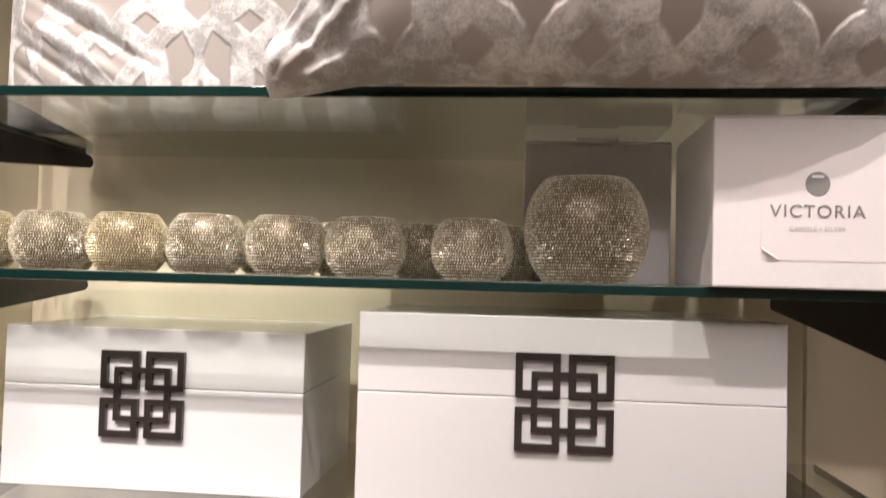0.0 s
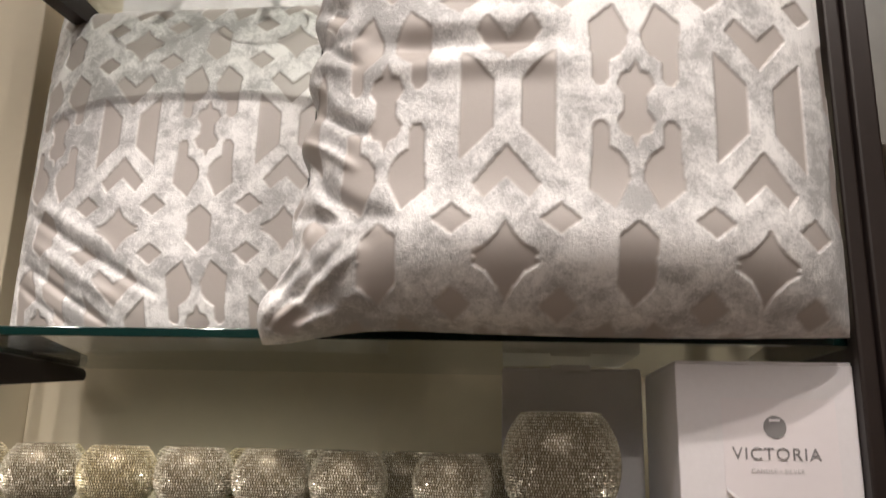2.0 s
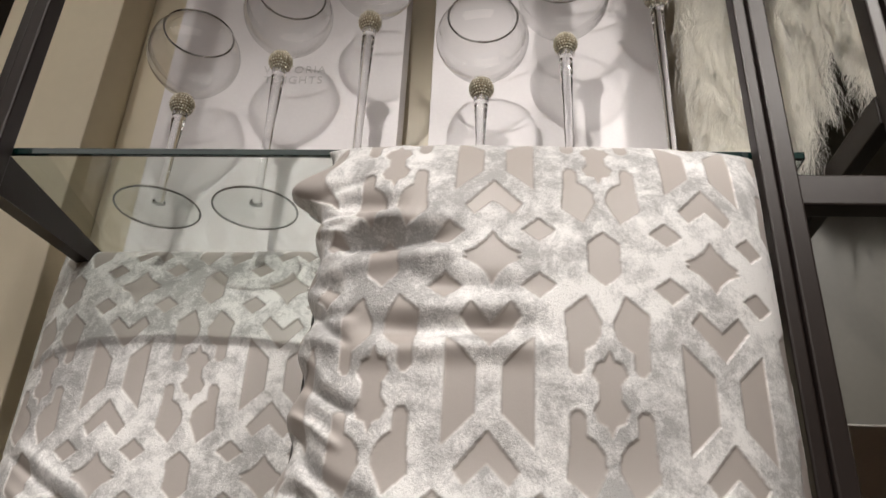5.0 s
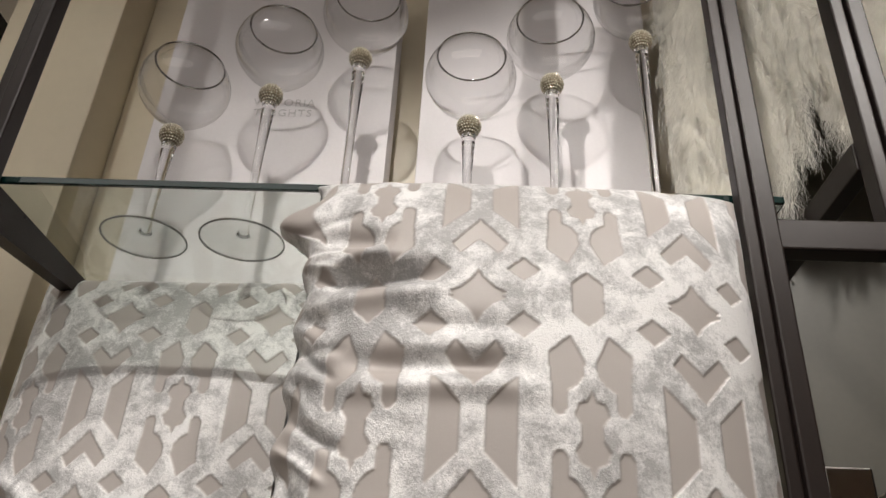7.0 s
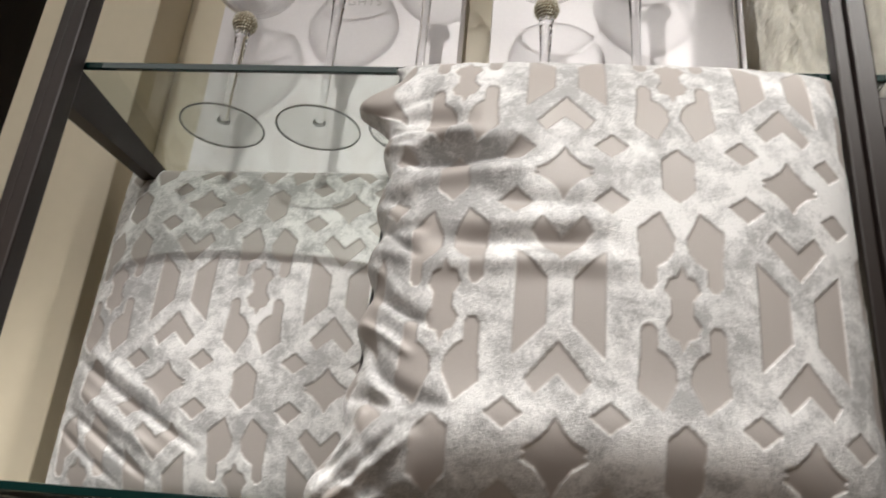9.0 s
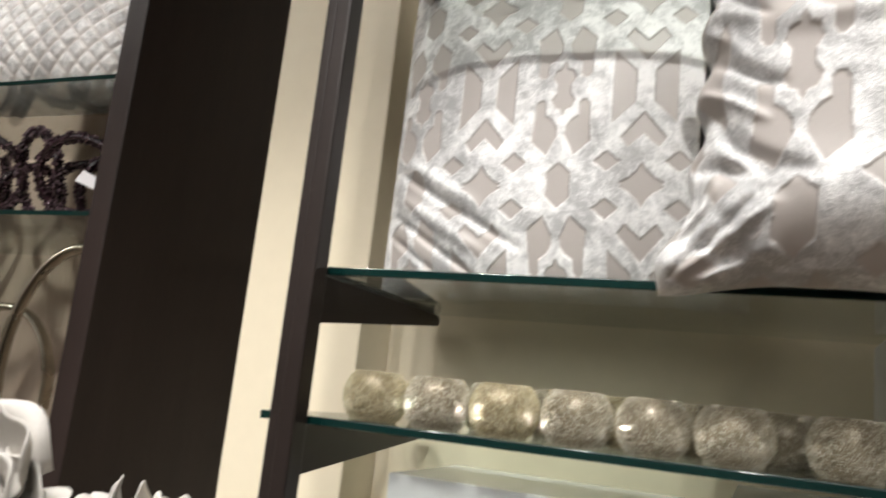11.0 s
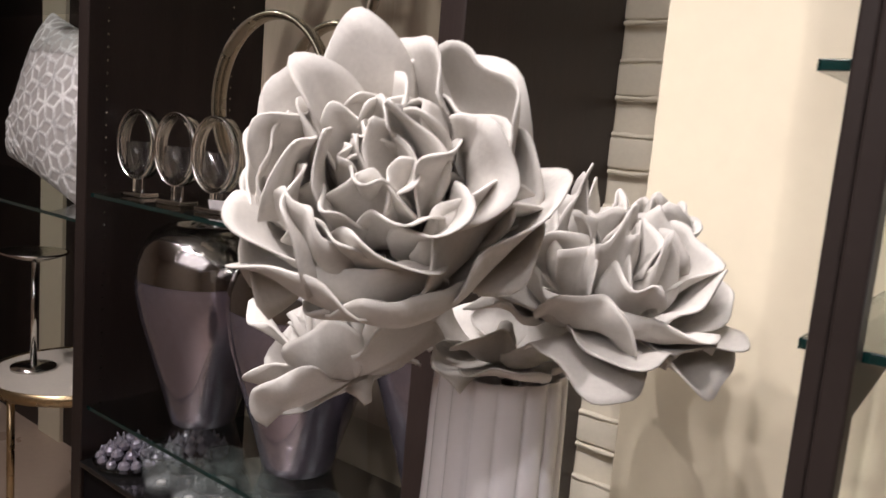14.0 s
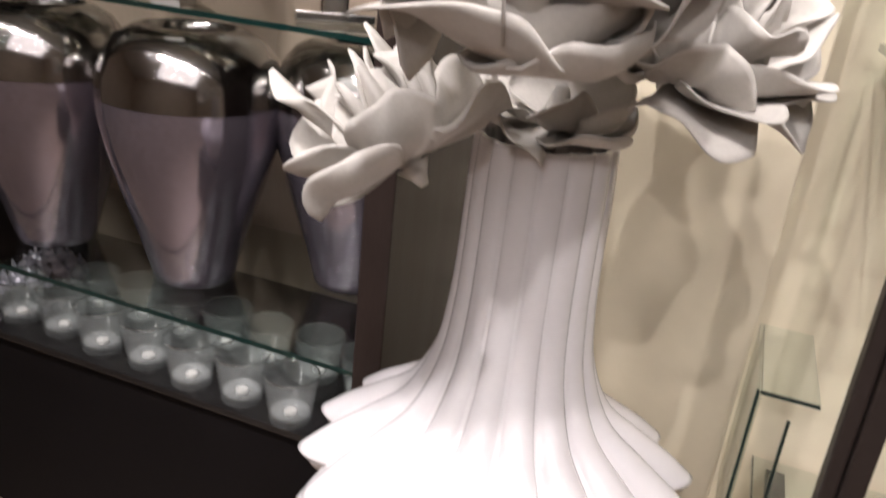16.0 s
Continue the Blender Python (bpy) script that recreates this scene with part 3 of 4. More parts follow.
# ---- crystal votives ----
def votive(name, m, radius, height, rows, label, group, crystals=None):
    cup = thing(name, m, label, "candle holder", group)
    prof = lambda f: radius * math.sqrt(1 - 0.56 * (2 * f - 1) ** 2)
    shape = [(0, 0)] + [(prof(i / 14) * 0.97, height * i / 14) for i in range(15)] + [(prof(1) * 0.86, height), (prof(0.5) * 0.86, height * 0.5), (0, height * 0.1)]
    core = part("cup", lathe(shape, 32), BEAD_CORE, cup, "", True)
    bm = bmesh.new()
    rng = random.Random(5)
    pitch = height / rows
    count = int(2 * math.pi * radius / (pitch * 0.98))
    for i in range(rows):
        f = (i + 0.5) / rows
        r, z, slope = prof(f), height * f, (prof(f + 0.02) - prof(f - 0.02)) / (0.04 * height)
        for k in range(count):
            a = 2 * math.pi * (k + 0.48 * math.sin(i * 1.25 + 0.5 * math.sin(k * 0.7))) / count
            d = Vector((math.cos(a), math.sin(a), -slope)).normalized()
            t = Vector((-math.sin(a), math.cos(a), 0))
            up = t.cross(d)
            s = pitch * 0.47
            d = (d + t * rng.uniform(-0.55, 0.55) + up * rng.uniform(-0.55, 0.55)).normalized()
            c = Vector((r * math.cos(a), r * math.sin(a), z))
            t = t * (0.86 * s * r / radius)
            up = up * (1.12 * s)
            base = [bm.verts.new(c + t * cx + up * cz) for cx, cz in ((1, 0), (0, 1), (-1, 0), (0, -1))]
            table = [bm.verts.new(c + d * s * 0.75 + (t * cx + up * cz) * 0.5) for cx, cz in ((1, 0), (0, 1), (-1, 0), (0, -1))]
            bm.faces.new(table)
            for j in range(4):
                bm.faces.new((base[j], base[(j + 1) % 4], table[(j + 1) % 4], table[j]))
    tagged(part("crystal_beads", bm, crystals or BEADS, core, "rows of sparkling crystal beads"), kind="stuff")
    return cup


first = votive("votive_holder", pose(-0.047, 0.797, 1.5005), 0.0412, 0.0610, 21, "small round votive holder covered in silver crystals", "small crystal votives")
for x, y in ((-0.157, 0.797), (-0.24, 0.797), (-0.325, 0.797), (-0.496, 0.797), (-0.105, 0.885), (-0.195, 0.885), (-0.368, 0.885), (-0.453, 0.885), (-0.012, 0.89)):
    copy_thing(first, pose(x, y, 1.5005, 0, 0, 97 * x * 10))
second = votive("votive_holder", pose(-0.411, 0.797, 1.5005), 0.0412, 0.0610, 21, "small round votive holder covered in champagne crystals", "small crystal votives", GOLD_BEADS)
for x, y in ((-0.58, 0.797), (-0.283, 0.885), (-0.538, 0.885)):
    copy_thing(second, pose(x, y, 1.5005, 0, 0, 97 * x * 10))
votive("large_votive_holder", pose(0.068, 0.818, 1.5005), 0.0625, 0.106, 34, "large round candle holder covered in silver crystals", "")


def carton(x0, x1, y, z0, z1, depth, label, name="carton"):
    box = thing(name, pose(x0, y, z0), label, "box", "white cartons")
    w, hgt = x1 - x0, z1 - z0
    part("body", span((0, 0, 0), (w, depth, hgt - 0.0025), 0.0015), CARD, box)
    part("top_flap", span((0.001, 0.001, hgt - 0.0022), (w - 0.001, depth - 0.001, hgt), 0.0005), CARD, box)
    return box


plain = carton(0.004, 0.171, 0.91, 1.5005, 1.664, 0.17, "plain white cardboard carton behind a crystal candle holder")
part("tuck_tab", block((0.048, 0.0016, 0.010), (0.083, 0.0008, 0.1625), 0.0004), CARD, plain, "white tuck tab standing proud of the edge")
vic = carton(0.172, 0.338, 0.722, 1.5005, 1.655, 0.17, "white candle carton with a printed label, beside a crystal holder")
lab = part("label", block((0.105, 0.0003, 0.095), (0.094, -0.0004, 0.072), 0.0), surface("label_paper", (0.78, 0.73, 0.74), 0.4, vary=0.02, bump=0.0), vic, "glossy white paper label")
text_mesh("VICTORIA", 0.0161, INK, lab, pose(0.0895, -0.0012, 0.0678, 90, 0, 0))
text_mesh("CANDLE • SILVER", 0.0055, PALE_INK, lab, pose(0.0895, -0.0012, 0.0528, 90, 0, 0))
part("printed_dot", lathe([(0, 0), (0.0105, 0), (0.0105, 0.0004), (0, 0.0004)], 28), INK, lab, "printed round grey mark", False, pose(0.0895, -0.0010, 0.0930, 90, 0, 0))
part("mark_gloss", block((0.010, 0.0003, 0.0022), (0.0895, -0.0016, 0.0993), 0.0), CARD, vic, "printed white gloss on the mark")
bm = bmesh.new()
curl = [bm.verts.new(p) for p in ((0.042, -0.0035, 0.034), (0.047, -0.0052, 0.0295), (0.058, -0.0012, 0.0245), (0.0415, -0.0011, 0.0375), (0.047, -0.0014, 0.0335))]
bm.faces.new((curl[0], curl[1], curl[4], curl[3]))
bm.faces.new((curl[1], curl[2], curl[4]))
part("curled_corner", bm, CARD, vic, "label corner peeling up")

# ---- goblets and tall white cartons on the upper shelf ----
GOB_Y = 0.897


def goblet(x, ball_z, y=GOB_Y):
    z0 = SHELF_Z["a"] + 0.0005
    h = ball_z - z0
    g = thing("goblet_candle_holder", pose(x, y, z0), "tall clear glass goblet holder with a crystal ball stem", "candle holder", "glass goblets")
    foot = part("foot", lathe([(0, 0.0), (0.0625, 0.0), (0.0637, 0.0012), (0.063, 0.0024), (0.03, 0.0042), (0.010, 0.010), (0, 0.010)], 48), FOOT_GLASS, g, "", True)
    part("foot_rim", hoop(0.0637, 0.0637, 0.0017, 0.0017, 56, 6), SILVER_RIM, foot, "dark silver foot rim", True, pose(0, 0, 0.0016, 90))
    part("stem", lathe([(0, 0.0105), (0.0105, 0.0105), (0.0072, 0.02), (0.0062, 0.05), (0.0075, h * 0.6), (0.0115, h - 0.024), (0.0125, h - 0.020), (0, h - 0.0195)], 20), CRYSTAL, g, "", True)
    ball = part("crystal_ball", lathe([(0.019 * math.sin(math.pi * i / 12), h - 0.019 * math.cos(math.pi * i / 12)) for i in range(13)], 24), BEAD_CORE, g, "crystal-studded ball", True)
    bm = bmesh.new()
    for i in range(11):
        f = math.pi * (i + 0.7) / 12.4
        count = max(6, int(2 * math.pi * 0.0195 * math.sin(f) / 0.0045))
        for k in range(count):
            a = 2 * math.pi * (k + 0.5 * (i % 2)) / count
            d = Vector((math.sin(f) * math.cos(a), math.sin(f) * math.sin(a), -math.cos(f)))
            t = d.cross(Vector((0, 0, 1))).normalized()
            b = d.cross(t)
            c = Vector((0, 0, h)) + d * 0.0192
            vs = [bm.verts.new(p) for p in (c + d * 0.002, c + t * 0.0022, c + b * 0.0022, c - t * 0.0022, c - b * 0.0022)]
            for j in range(1, 5):
                bm.faces.new((vs[0], vs[j], vs[1 + j % 4]))
    tagged(part("crystal_beads", bm, BEADS, ball), kind="stuff")
    R, H = 0.0775, 0.132
    bowl = []
    for i in range(17):
        f = i / 16
        bowl.append((max(0.001, R * math.sin(math.pi * (0.015 + 0.735 * f ** 0.95)) ** 0.80), h + 0.020 + H * f))
    vessel = part("bowl", lathe(bowl, 48), CLEAR, g, "", True)
    part("bowl_rim", hoop(bowl[-1][0], bowl[-1][0], 0.0018, 0.0018, 56, 6), SILVER_RIM, vessel, "dark silver bowl rim", True, pose(0, 0, bowl[-1][1], 90))
    return g


for x, bz, y in ((-0.50, 2.436, GOB_Y), (-0.348, 2.526, GOB_Y), (-0.204, 2.616, 0.90), (-0.009, 2.463, 0.89), (0.129, 2.561, 0.895), (0.287, 2.669, 0.90)):
    goblet(x, bz, y)
for x0, x1, txt in ((-0.617, -0.163, True), (-0.106, 0.335, False)):
    tall = carton(x0, x1, 1.045, SHELF_Z["a"] + 0.0005, 2.99, 0.075, "tall white gift carton standing behind glass goblets", "gift_carton")
    if txt:
        text_mesh("VICTORIA", 0.024, PALE_INK, tall, pose(0.247, -0.0012, 0.3955, 90, 0, 0))
        text_mesh("T-LIGHTS", 0.024, PALE_INK, tall, pose(0.247, -0.0012, 0.3705, 90, 0, 0))


# ---- foam flowers ----
def petal_grid(rng, rc, zc, rt, zt, arc, curl, wave, point, flat, nu=21, nv=18):
    """A broad foam petal round the flower's axis: from the heart it swells out past (rc, zc) to a lip at (rt, zt); the lip rolls and waves."""
    ph, ph2, w0 = rng.uniform(0, 6.3), rng.uniform(0, 6.3), rng.uniform(-0.35, 0.35)
    side_roll = rng.uniform(0.0, 1.0) * rng.choice((-1, 1))
    size = math.hypot(rt, zt)
    grid = [[None] * nu for _ in range(nv)]
    for j in range(nu):
        w = 2 * j / (nu - 1) - 1
        reach = 1 - 0.27 * abs(w) ** 3.6 + 0.035 * math.sin(3.1 * w + ph) + point * math.exp(-((w - w0) / 0.22) ** 2)
        lip_turn = curl * (0.55 + 0.75 * math.sin(2.1 * w + ph2)) + 0.5 * curl * side_roll * w
        for i in range(nv):
            f = i / (nv - 1)
            s = f * reach
            r = 2 * s * (1 - s) * rc + s * s * rt + 0.04 * (1 - s) ** 2
            z = 2 * s * (1 - s) * zc + s * s * zt
            dr, dz = 2 * (1 - 2 * s) * rc + 2 * s * rt, 2 * (1 - 2 * s) * zc + 2 * s * zt
            n = math.hypot(dr, dz)
            out_r, out_z = dz / n, -dr / n
            lip = max(0.0, (f - 0.70) / 0.30) ** 2
            edge = max(0.0, (abs(w) - 0.72) / 0.28) ** 2 * min(1, 2 * f)
            push = size * (0.16 * lip_turn * lip + wave * math.sin(3.6 * w + ph2) * f ** 2 + 0.4 * wave * math.sin(8.3 * w + ph) * f ** 4 + 0.10 * side_roll * math.copysign(1, w) * edge)
            drop = size * 0.05 * abs(lip_turn) * lip
            r, z = r + push * out_r - drop * dr / n, z + push * out_z - drop * dz / n
            a = arc * w * (0.55 + 0.45 * min(1.0, 1.8 * s))
            # a flatter sheet than a true ring about the axis
            x, y = r * math.cos(a), max(r, 0.25 * size * f) * math.sin(a)
            x = x + flat * r * (1 - math.cos(a))
            grid[i][j] = Vector((x, y, z))
    return grid


def petal(rng, parent, azimuth, th, scale, spec):
    grid = petal_grid(rng, *spec)
    bm = bmesh.new()
    rot = Matrix.Rotation(azimuth, 3, "Z") * scale
    nv, nu = len(grid), len(grid[0])
    sides = []
    for s in (1, -1):
        layer = []
        for i in range(nv):
            row = []
            for j in range(nu):
                a, b = grid[min(i + 1, nv - 1)][j] - grid[max(i - 1, 0)][j], grid[i][min(j + 1, nu - 1)] - grid[i][max(j - 1, 0)]
                nrm = a.cross(b)
                nrm = nrm.normalized() if nrm.length > 1e-9 else Vector((1, 0, 0))
                row.append(bm.verts.new(rot @ (grid[i][j] + nrm * (s * th / 2 / scale))))
            layer.append(row)
        sides.append(layer)
    for s in (0, 1):
        for i in range(nv - 1):
            for j in range(nu - 1):
                q = (sides[s][i][j], sides[s][i][j + 1], sides[s][i + 1][j + 1], sides[s][i + 1][j])
                bm.faces.new(q if s == 0 else q[::-1])
    rim = [(0, j) for j in range(nu)] + [(i, nu - 1) for i in range(1, nv)] + [(nv - 1, j) for j in range(nu - 2, -1, -1)] + [(i, 0) for i in range(nv - 2, 0, -1)]
    for (i, j), (k, l) in zip(rim, rim[1:] + rim[:1]):
        bm.faces.new((sides[0][i][j], sides[0][k][l], sides[1][k][l], sides[1][i][j]))
    return part("petal", bm, FOAM, parent, "", True)


def flower(centre, axis, R, layers, label, seed, th=0.0023):
    """layers: petals in the ring, first azimuth (0: level, to the right; 90: up), then the petal's form, and how far it strays."""
    rng = random.Random(seed)
    up = Vector(axis).normalized()
    level = Vector((0, 0, 1)).cross(up).normalized()
    high = up.cross(level)
    m = Matrix((level, high, up)).transposed().to_4x4()
    f = thing("foam_flower", Matrix.Translation(centre) @ m, label, "artificial flower", "foam flowers")
    part("heart", lathe([(0, -0.1 * R), (0.14 * R, -0.05 * R), (0.17 * R, 0.25 * R), (0.09 * R, 0.5 * R), (0, 0.55 * R)], 16), FOAM, f, "", True)
    part("calyx", lathe([(0, -0.34 * R), (0.05 * R, -0.34 * R), (0.10 * R, -0.22 * R), (0.2 * R, -0.08 * R), (0, -0.06 * R)], 16), FOAM, f, "", True)
    for n, first, rc, zc, rt, zt, arc, curl, wave, point, flat, stray in layers:
        for k in range(n):
            a = radians(first) + 2 * math.pi * (k + rng.uniform(-0.16, 0.16) * stray) / n
            j = lambda amount: 1 + amount * stray * rng.uniform(-1, 1)
            petal(rng, f, a, th, R, (rc * j(0.10), zc + 0.06 * stray * rng.uniform(-1, 1), rt * j(0.10), zt * j(0.12), arc * j(0.16), curl * rng.choice((1, 1, 1, -0.5)) * j(0.5), wave * j(0.5), point * rng.choice((0, 0.4, 1.2)), flat))
    return f


# ring: petals, first, belly radius and height, lip radius and height, half arc, lip roll, wave, tip, flatness, stray
ROSE = [
    (4, 250, 0.22, 0.40, 0.06, 1.04, 1.05, 0.3, 0.04, 0.04, 0.0, 0.8), (5, 205, 0.38, 0.34, 0.16, 1.12, 0.88, 0.6, 0.05, 0.05, 0.0, 1.0), (6, 268, 0.54, 0.28, 0.29, 1.14, 0.76, 0.8, 0.05, 0.05, 0.0, 1.0),
    (6, 232, 0.68, 0.22, 0.42, 1.12, 0.70, 1.0, 0.05, 0.05, 0.0, 1.0), (7, 262, 0.82, 0.14, 0.56, 1.05, 0.64, 1.1, 0.05, 0.05, 0.1, 1.0),
    (7, 285, 0.96, 0.08, 0.70, 0.96, 0.62, 1.1, 0.05, 0.04, 0.1, 1.0), (7, 272, 1.06, 0.02, 0.82, 0.80, 0.66, 1.1, 0.05, 0.02, 0.0, 0.8)]
ROSE_OUTER = [
    (7, 290, 1.16, -0.04, 0.94, 0.62, 0.66, 1.0, 0.05, 0.01, 0.0, 0.7), (1, 42, 1.12, 0.15, 1.02, 1.12, 0.55, 0.5, 0.04, 0.02, 0.1, 0.5), (5, 205, 1.02, -0.08, 0.98, 0.36, 0.60, 0.6, 0.06, 0.02, 0.1, 1.0)]
TUFT = [
    (5, 10, 0.30, 0.40, 0.14, 1.06, 0.65, 0.5, 0.07, 0.16, 0.2, 1.0), (7, 40, 0.50, 0.30, 0.36, 1.10, 0.42, 0.7, 0.09, 0.16, 0.2, 1.2), (9, 0, 0.68, 0.20, 0.58, 1.02, 0.34, 0.8, 0.10, 0.16, 0.2, 1.2),
    (9, 20, 0.84, 0.08, 0.80, 0.86, 0.36, 0.9, 0.09, 0.10, 0.2, 1.1)]
TUFT_OUTER = [
    (7, 285, 1.02, -0.02, 1.02, 0.60, 0.52, 1.0, 0.06, 0.03, 0.2, 1.0), (6, 255, 1.10, -0.10, 1.18, 0.34, 0.54, 0.9, 0.06, 0.02, 0.3, 1.0), (6, 300, 1.05, -0.15, 1.28, 0.10, 0.48, 0.7, 0.06, 0.02, 0.3, 1.0)]
LOOSE = [(4, 30, 0.40, 0.2, 0.30, 0.9, 0.60, 0.8, 0.10, 0.08, 0.2, 1.2), (6, 0, 0.62, 0.1, 0.58, 0.86, 0.45, 0.8, 0.10, 0.08, 0.2, 1.2), (5, 250, 0.9, 0.0, 0.92, 0.62, 0.66, 0.9, 0.06, 0.03, 0.2, 1.0), (5, 285, 1.05, -0.1, 1.15, 0.30, 0.66, 0.8, 0.06, 0.02, 0.3, 1.0)]
flower((-1.010, 0.550, 1.325), (0.40, -0.68, 0.58), 0.120, ROSE + ROSE_OUTER, "large pale grey foam peony in a white vase", 3)
flower((-0.905, 0.800, 1.240), (0.28, -0.22, 0.92), 0.106, TUFT + TUFT_OUTER, "pale grey foam peony beside a larger bloom", 11)
flower((-1.125, 0.645, 1.125), (-0.58, -0.02, 0.72), 0.092, TUFT[1:3] + LOOSE[2:], "pale grey foam flower drooping under the large bloom", 8)
flower((-1.012, 0.772, 1.158), (0.06, -0.12, 1.0), 0.082, LOOSE[2:], "low pale grey foam bloom resting on the vase rim", 15)

# ---- the white fluted vase on a dark plinth ----
VX, VY = -1.022, 0.786
plinth = thing("display_plinth", pose(VX, VY - 0.02, 0), "dark stained square display plinth on the floor", "plinth")
part("body", span((-0.19, -0.19, 0), (0.19, 0.19, 0.43), 0.003), DARK_WOOD, plinth)
part("top_board", span((-0.2, -0.2, 0.4305), (0.2, 0.2, 0.45), 0.004), DARK_WOOD, plinth)
vase = thing("fluted_vase", pose(VX, VY, 0.4505), "tall white glazed vase with fluted neck and petal-edged skirts", "vase")


LOBES = 16


def fluted_skirt(profile, reach_lobe, depth, phase=0.0, thick=0.005):
    """One glazed sheet whose flutes run from the neck's rim down into rounded lobes. profile: (radius, z) from top to hem."""
    bm = bmesh.new()
    n, rows = LOBES * 12, len(profile)
    sheets = []
    for off in (0.0, thick):
        sheet = []
        for i, (r, z) in enumerate(profile):
            s = i / (rows - 1)
            ring = []
            for k in range(n):
                a = 2 * math.pi * k / n
                c = abs(math.cos(LOBES * a / 2 + phase))
                q = c ** 0.45
                hem = max(0.0, (s - 0.55) / 0.45) ** 2
                rr = r * (1 + depth * (0.7 + 1.0 * s) * (q - 0.6)) - reach_lobe * hem * (1 - c ** 0.55)
                zz = z + 0.016 * s * (q - 0.6) + reach_lobe * 0.25 * hem * (1 - c ** 0.55)
                ring.append(bm.verts.new(((rr - off) * math.cos(a), (rr - off) * math.sin(a), zz - off * 1.4 * s)))
            sheet.append(ring)
        sheets.append(sheet)
    for sheet, flip in ((sheets[0], False), (sheets[1], True)):
        for i in range(rows - 1):
            for k in range(n):
                j = (k + 1) % n
                f = (sheet[i][k], sheet[i + 1][k], sheet[i + 1][j], sheet[i][j])
                bm.faces.new(f[::-1] if flip else f)
    for row in (0, rows - 1):
        for k in range(n):
            j = (k + 1) % n
            bm.faces.new((sheets[0][row][k], sheets[0][row][j], sheets[1][row][j], sheets[1][row][k]))
    return bm


def smooth_profile(keys, n):
    """Smoothly spaced points through the given (radius, z) keys."""
    out = []
    m = len(keys) - 1
    for i in range(n):
        t = i / (n - 1) * m
        k = min(int(t), m - 1)
        f = t - k
        p0, p1, p2, p3 = keys[max(k - 1, 0)], keys[k], keys[k + 1], keys[min(k + 2, m)]
        out.append(tuple(0.5 * (2 * p1[d] + (p2[d] - p0[d]) * f + (2 * p0[d] - 5 * p1[d] + 4 * p2[d] - p3[d]) * f * f + (3 * p1[d] - p0[d] - 3 * p2[d] + p3[d]) * f ** 3) for d in (0, 1)))
    return out


HI = [(0.078, 0.690), (0.080, 0.64), (0.081, 0.56), (0.084, 0.49), (0.094, 0.42), (0.122, 0.355), (0.168, 0.315), (0.208, 0.284), (0.242, 0.252)]
LO = [(0.090, 0.40), (0.12, 0.33), (0.170, 0.285), (0.216, 0.246), (0.244, 0.206)]
part("neck_and_skirt", fluted_skirt(smooth_profile(HI, 34), 0.055, 0.10), PORCELAIN, vase, "", True)
part("lower_skirt", fluted_skirt(smooth_profile(LO, 18), 0.055, 0.08, math.pi / 2), PORCELAIN, vase, "", True)
part("body", lathe([(0, 0), (0.15, 0), (0.16, 0.012), (0.168, 0.06), (0.178, 0.14), (0.165, 0.20), (0.11, 0.28), (0.07, 0.33), (0, 0.335)], 64), PORCELAIN, vase, "", True)
stems = thing("flower_stems", pose(VX, VY, 0.79), "dark foam flower stems bunched in the vase neck", "stems")
for dx, dy in ((-0.03, -0.03), (0.03, -0.02), (-0.005, 0.03)):
    part("stem", lathe([(0, 0), (0.011, 0), (0.011, 0.325), (0, 0.325)], 10), DARK_WOOD, stems, "", True, pose(dx, dy, 0))


# ---- things in the cabinet ----
def jar(x, y, z):
    j = thing("lacquer_jar", pose(x, y, z), "plum lacquered ginger jar with a smoked metal shoulder", "jar", "plum jars")
    prof = lambda t: [(r * 0.177 / 0.2, zz * 0.513 / 0.62) for r, zz in t]
    part("body", lathe(prof([(0, 0), (0.085, 0), (0.092, 0.006), (0.098, 0.03), (0.122, 0.12), (0.158, 0.24), (0.185, 0.34), (0.198, 0.42), (0.199, 0.455)]), 56), PLUM, j, "plum lacquered body", True)
    part("shoulder", lathe(prof([(0.1995, 0.4555), (0.197, 0.50), (0.182, 0.55), (0.155, 0.59), (0.118, 0.612), (0.100, 0.617), (0.094, 0.614), (0.09, 0.59), (0.09, 0.5)]), 56), STEEL_CAP, j, "mirror-like smoked metal shoulder", True)
    return j


for x, y in ((-2.187, 1.19), (-1.815, 1.19), (-1.53, 1.352)):
    jar(x, y, CAB_Z["s3"] + 0.0005)


def tealight_cup(x, y, z):
    c = thing("tealight_glass", pose(x, y, z), "small clear glass holder, focused light painted as a white disc in its bottom", "candle holder", "tealight glasses")
    wall = part("glass", lathe([(0, 0), (0.037, 0), (0.040, 0.004), (0.052, 0.098), (0.049, 0.098), (0.038, 0.012), (0, 0.010)], 28), MILKY, c, "", True)
    part("rim", hoop(0.0505, 0.0505, 0.0018, 0.0018, 36, 6), CRYSTAL, wall, "", True, pose(0, 0, 0.098, 90))
    # Milky bottom and white disc paint the light focused in thick clear glass.
    part("base", lathe([(0, 0.0105), (0.036, 0.0125), (0.0365, 0.024), (0.02, 0.030), (0, 0.027)], 28), MILKY_BASE, c, "thick clear glass bottom, its glow put in as milky white", True)
    part("tealight", lathe([(0, 0.0125), (0.012, 0.0125), (0.012, 0.020), (0.009, 0.022), (0, 0.022)], 20), FOCUS_WHITE, c, "white disc painted for the light focused in the glass", True)
    return c


for k in range(7):
    tealight_cup(-2.175 + 0.116 * k, 1.068 - 0.006 * k + 0.008 * (k % 2), 0.4715)
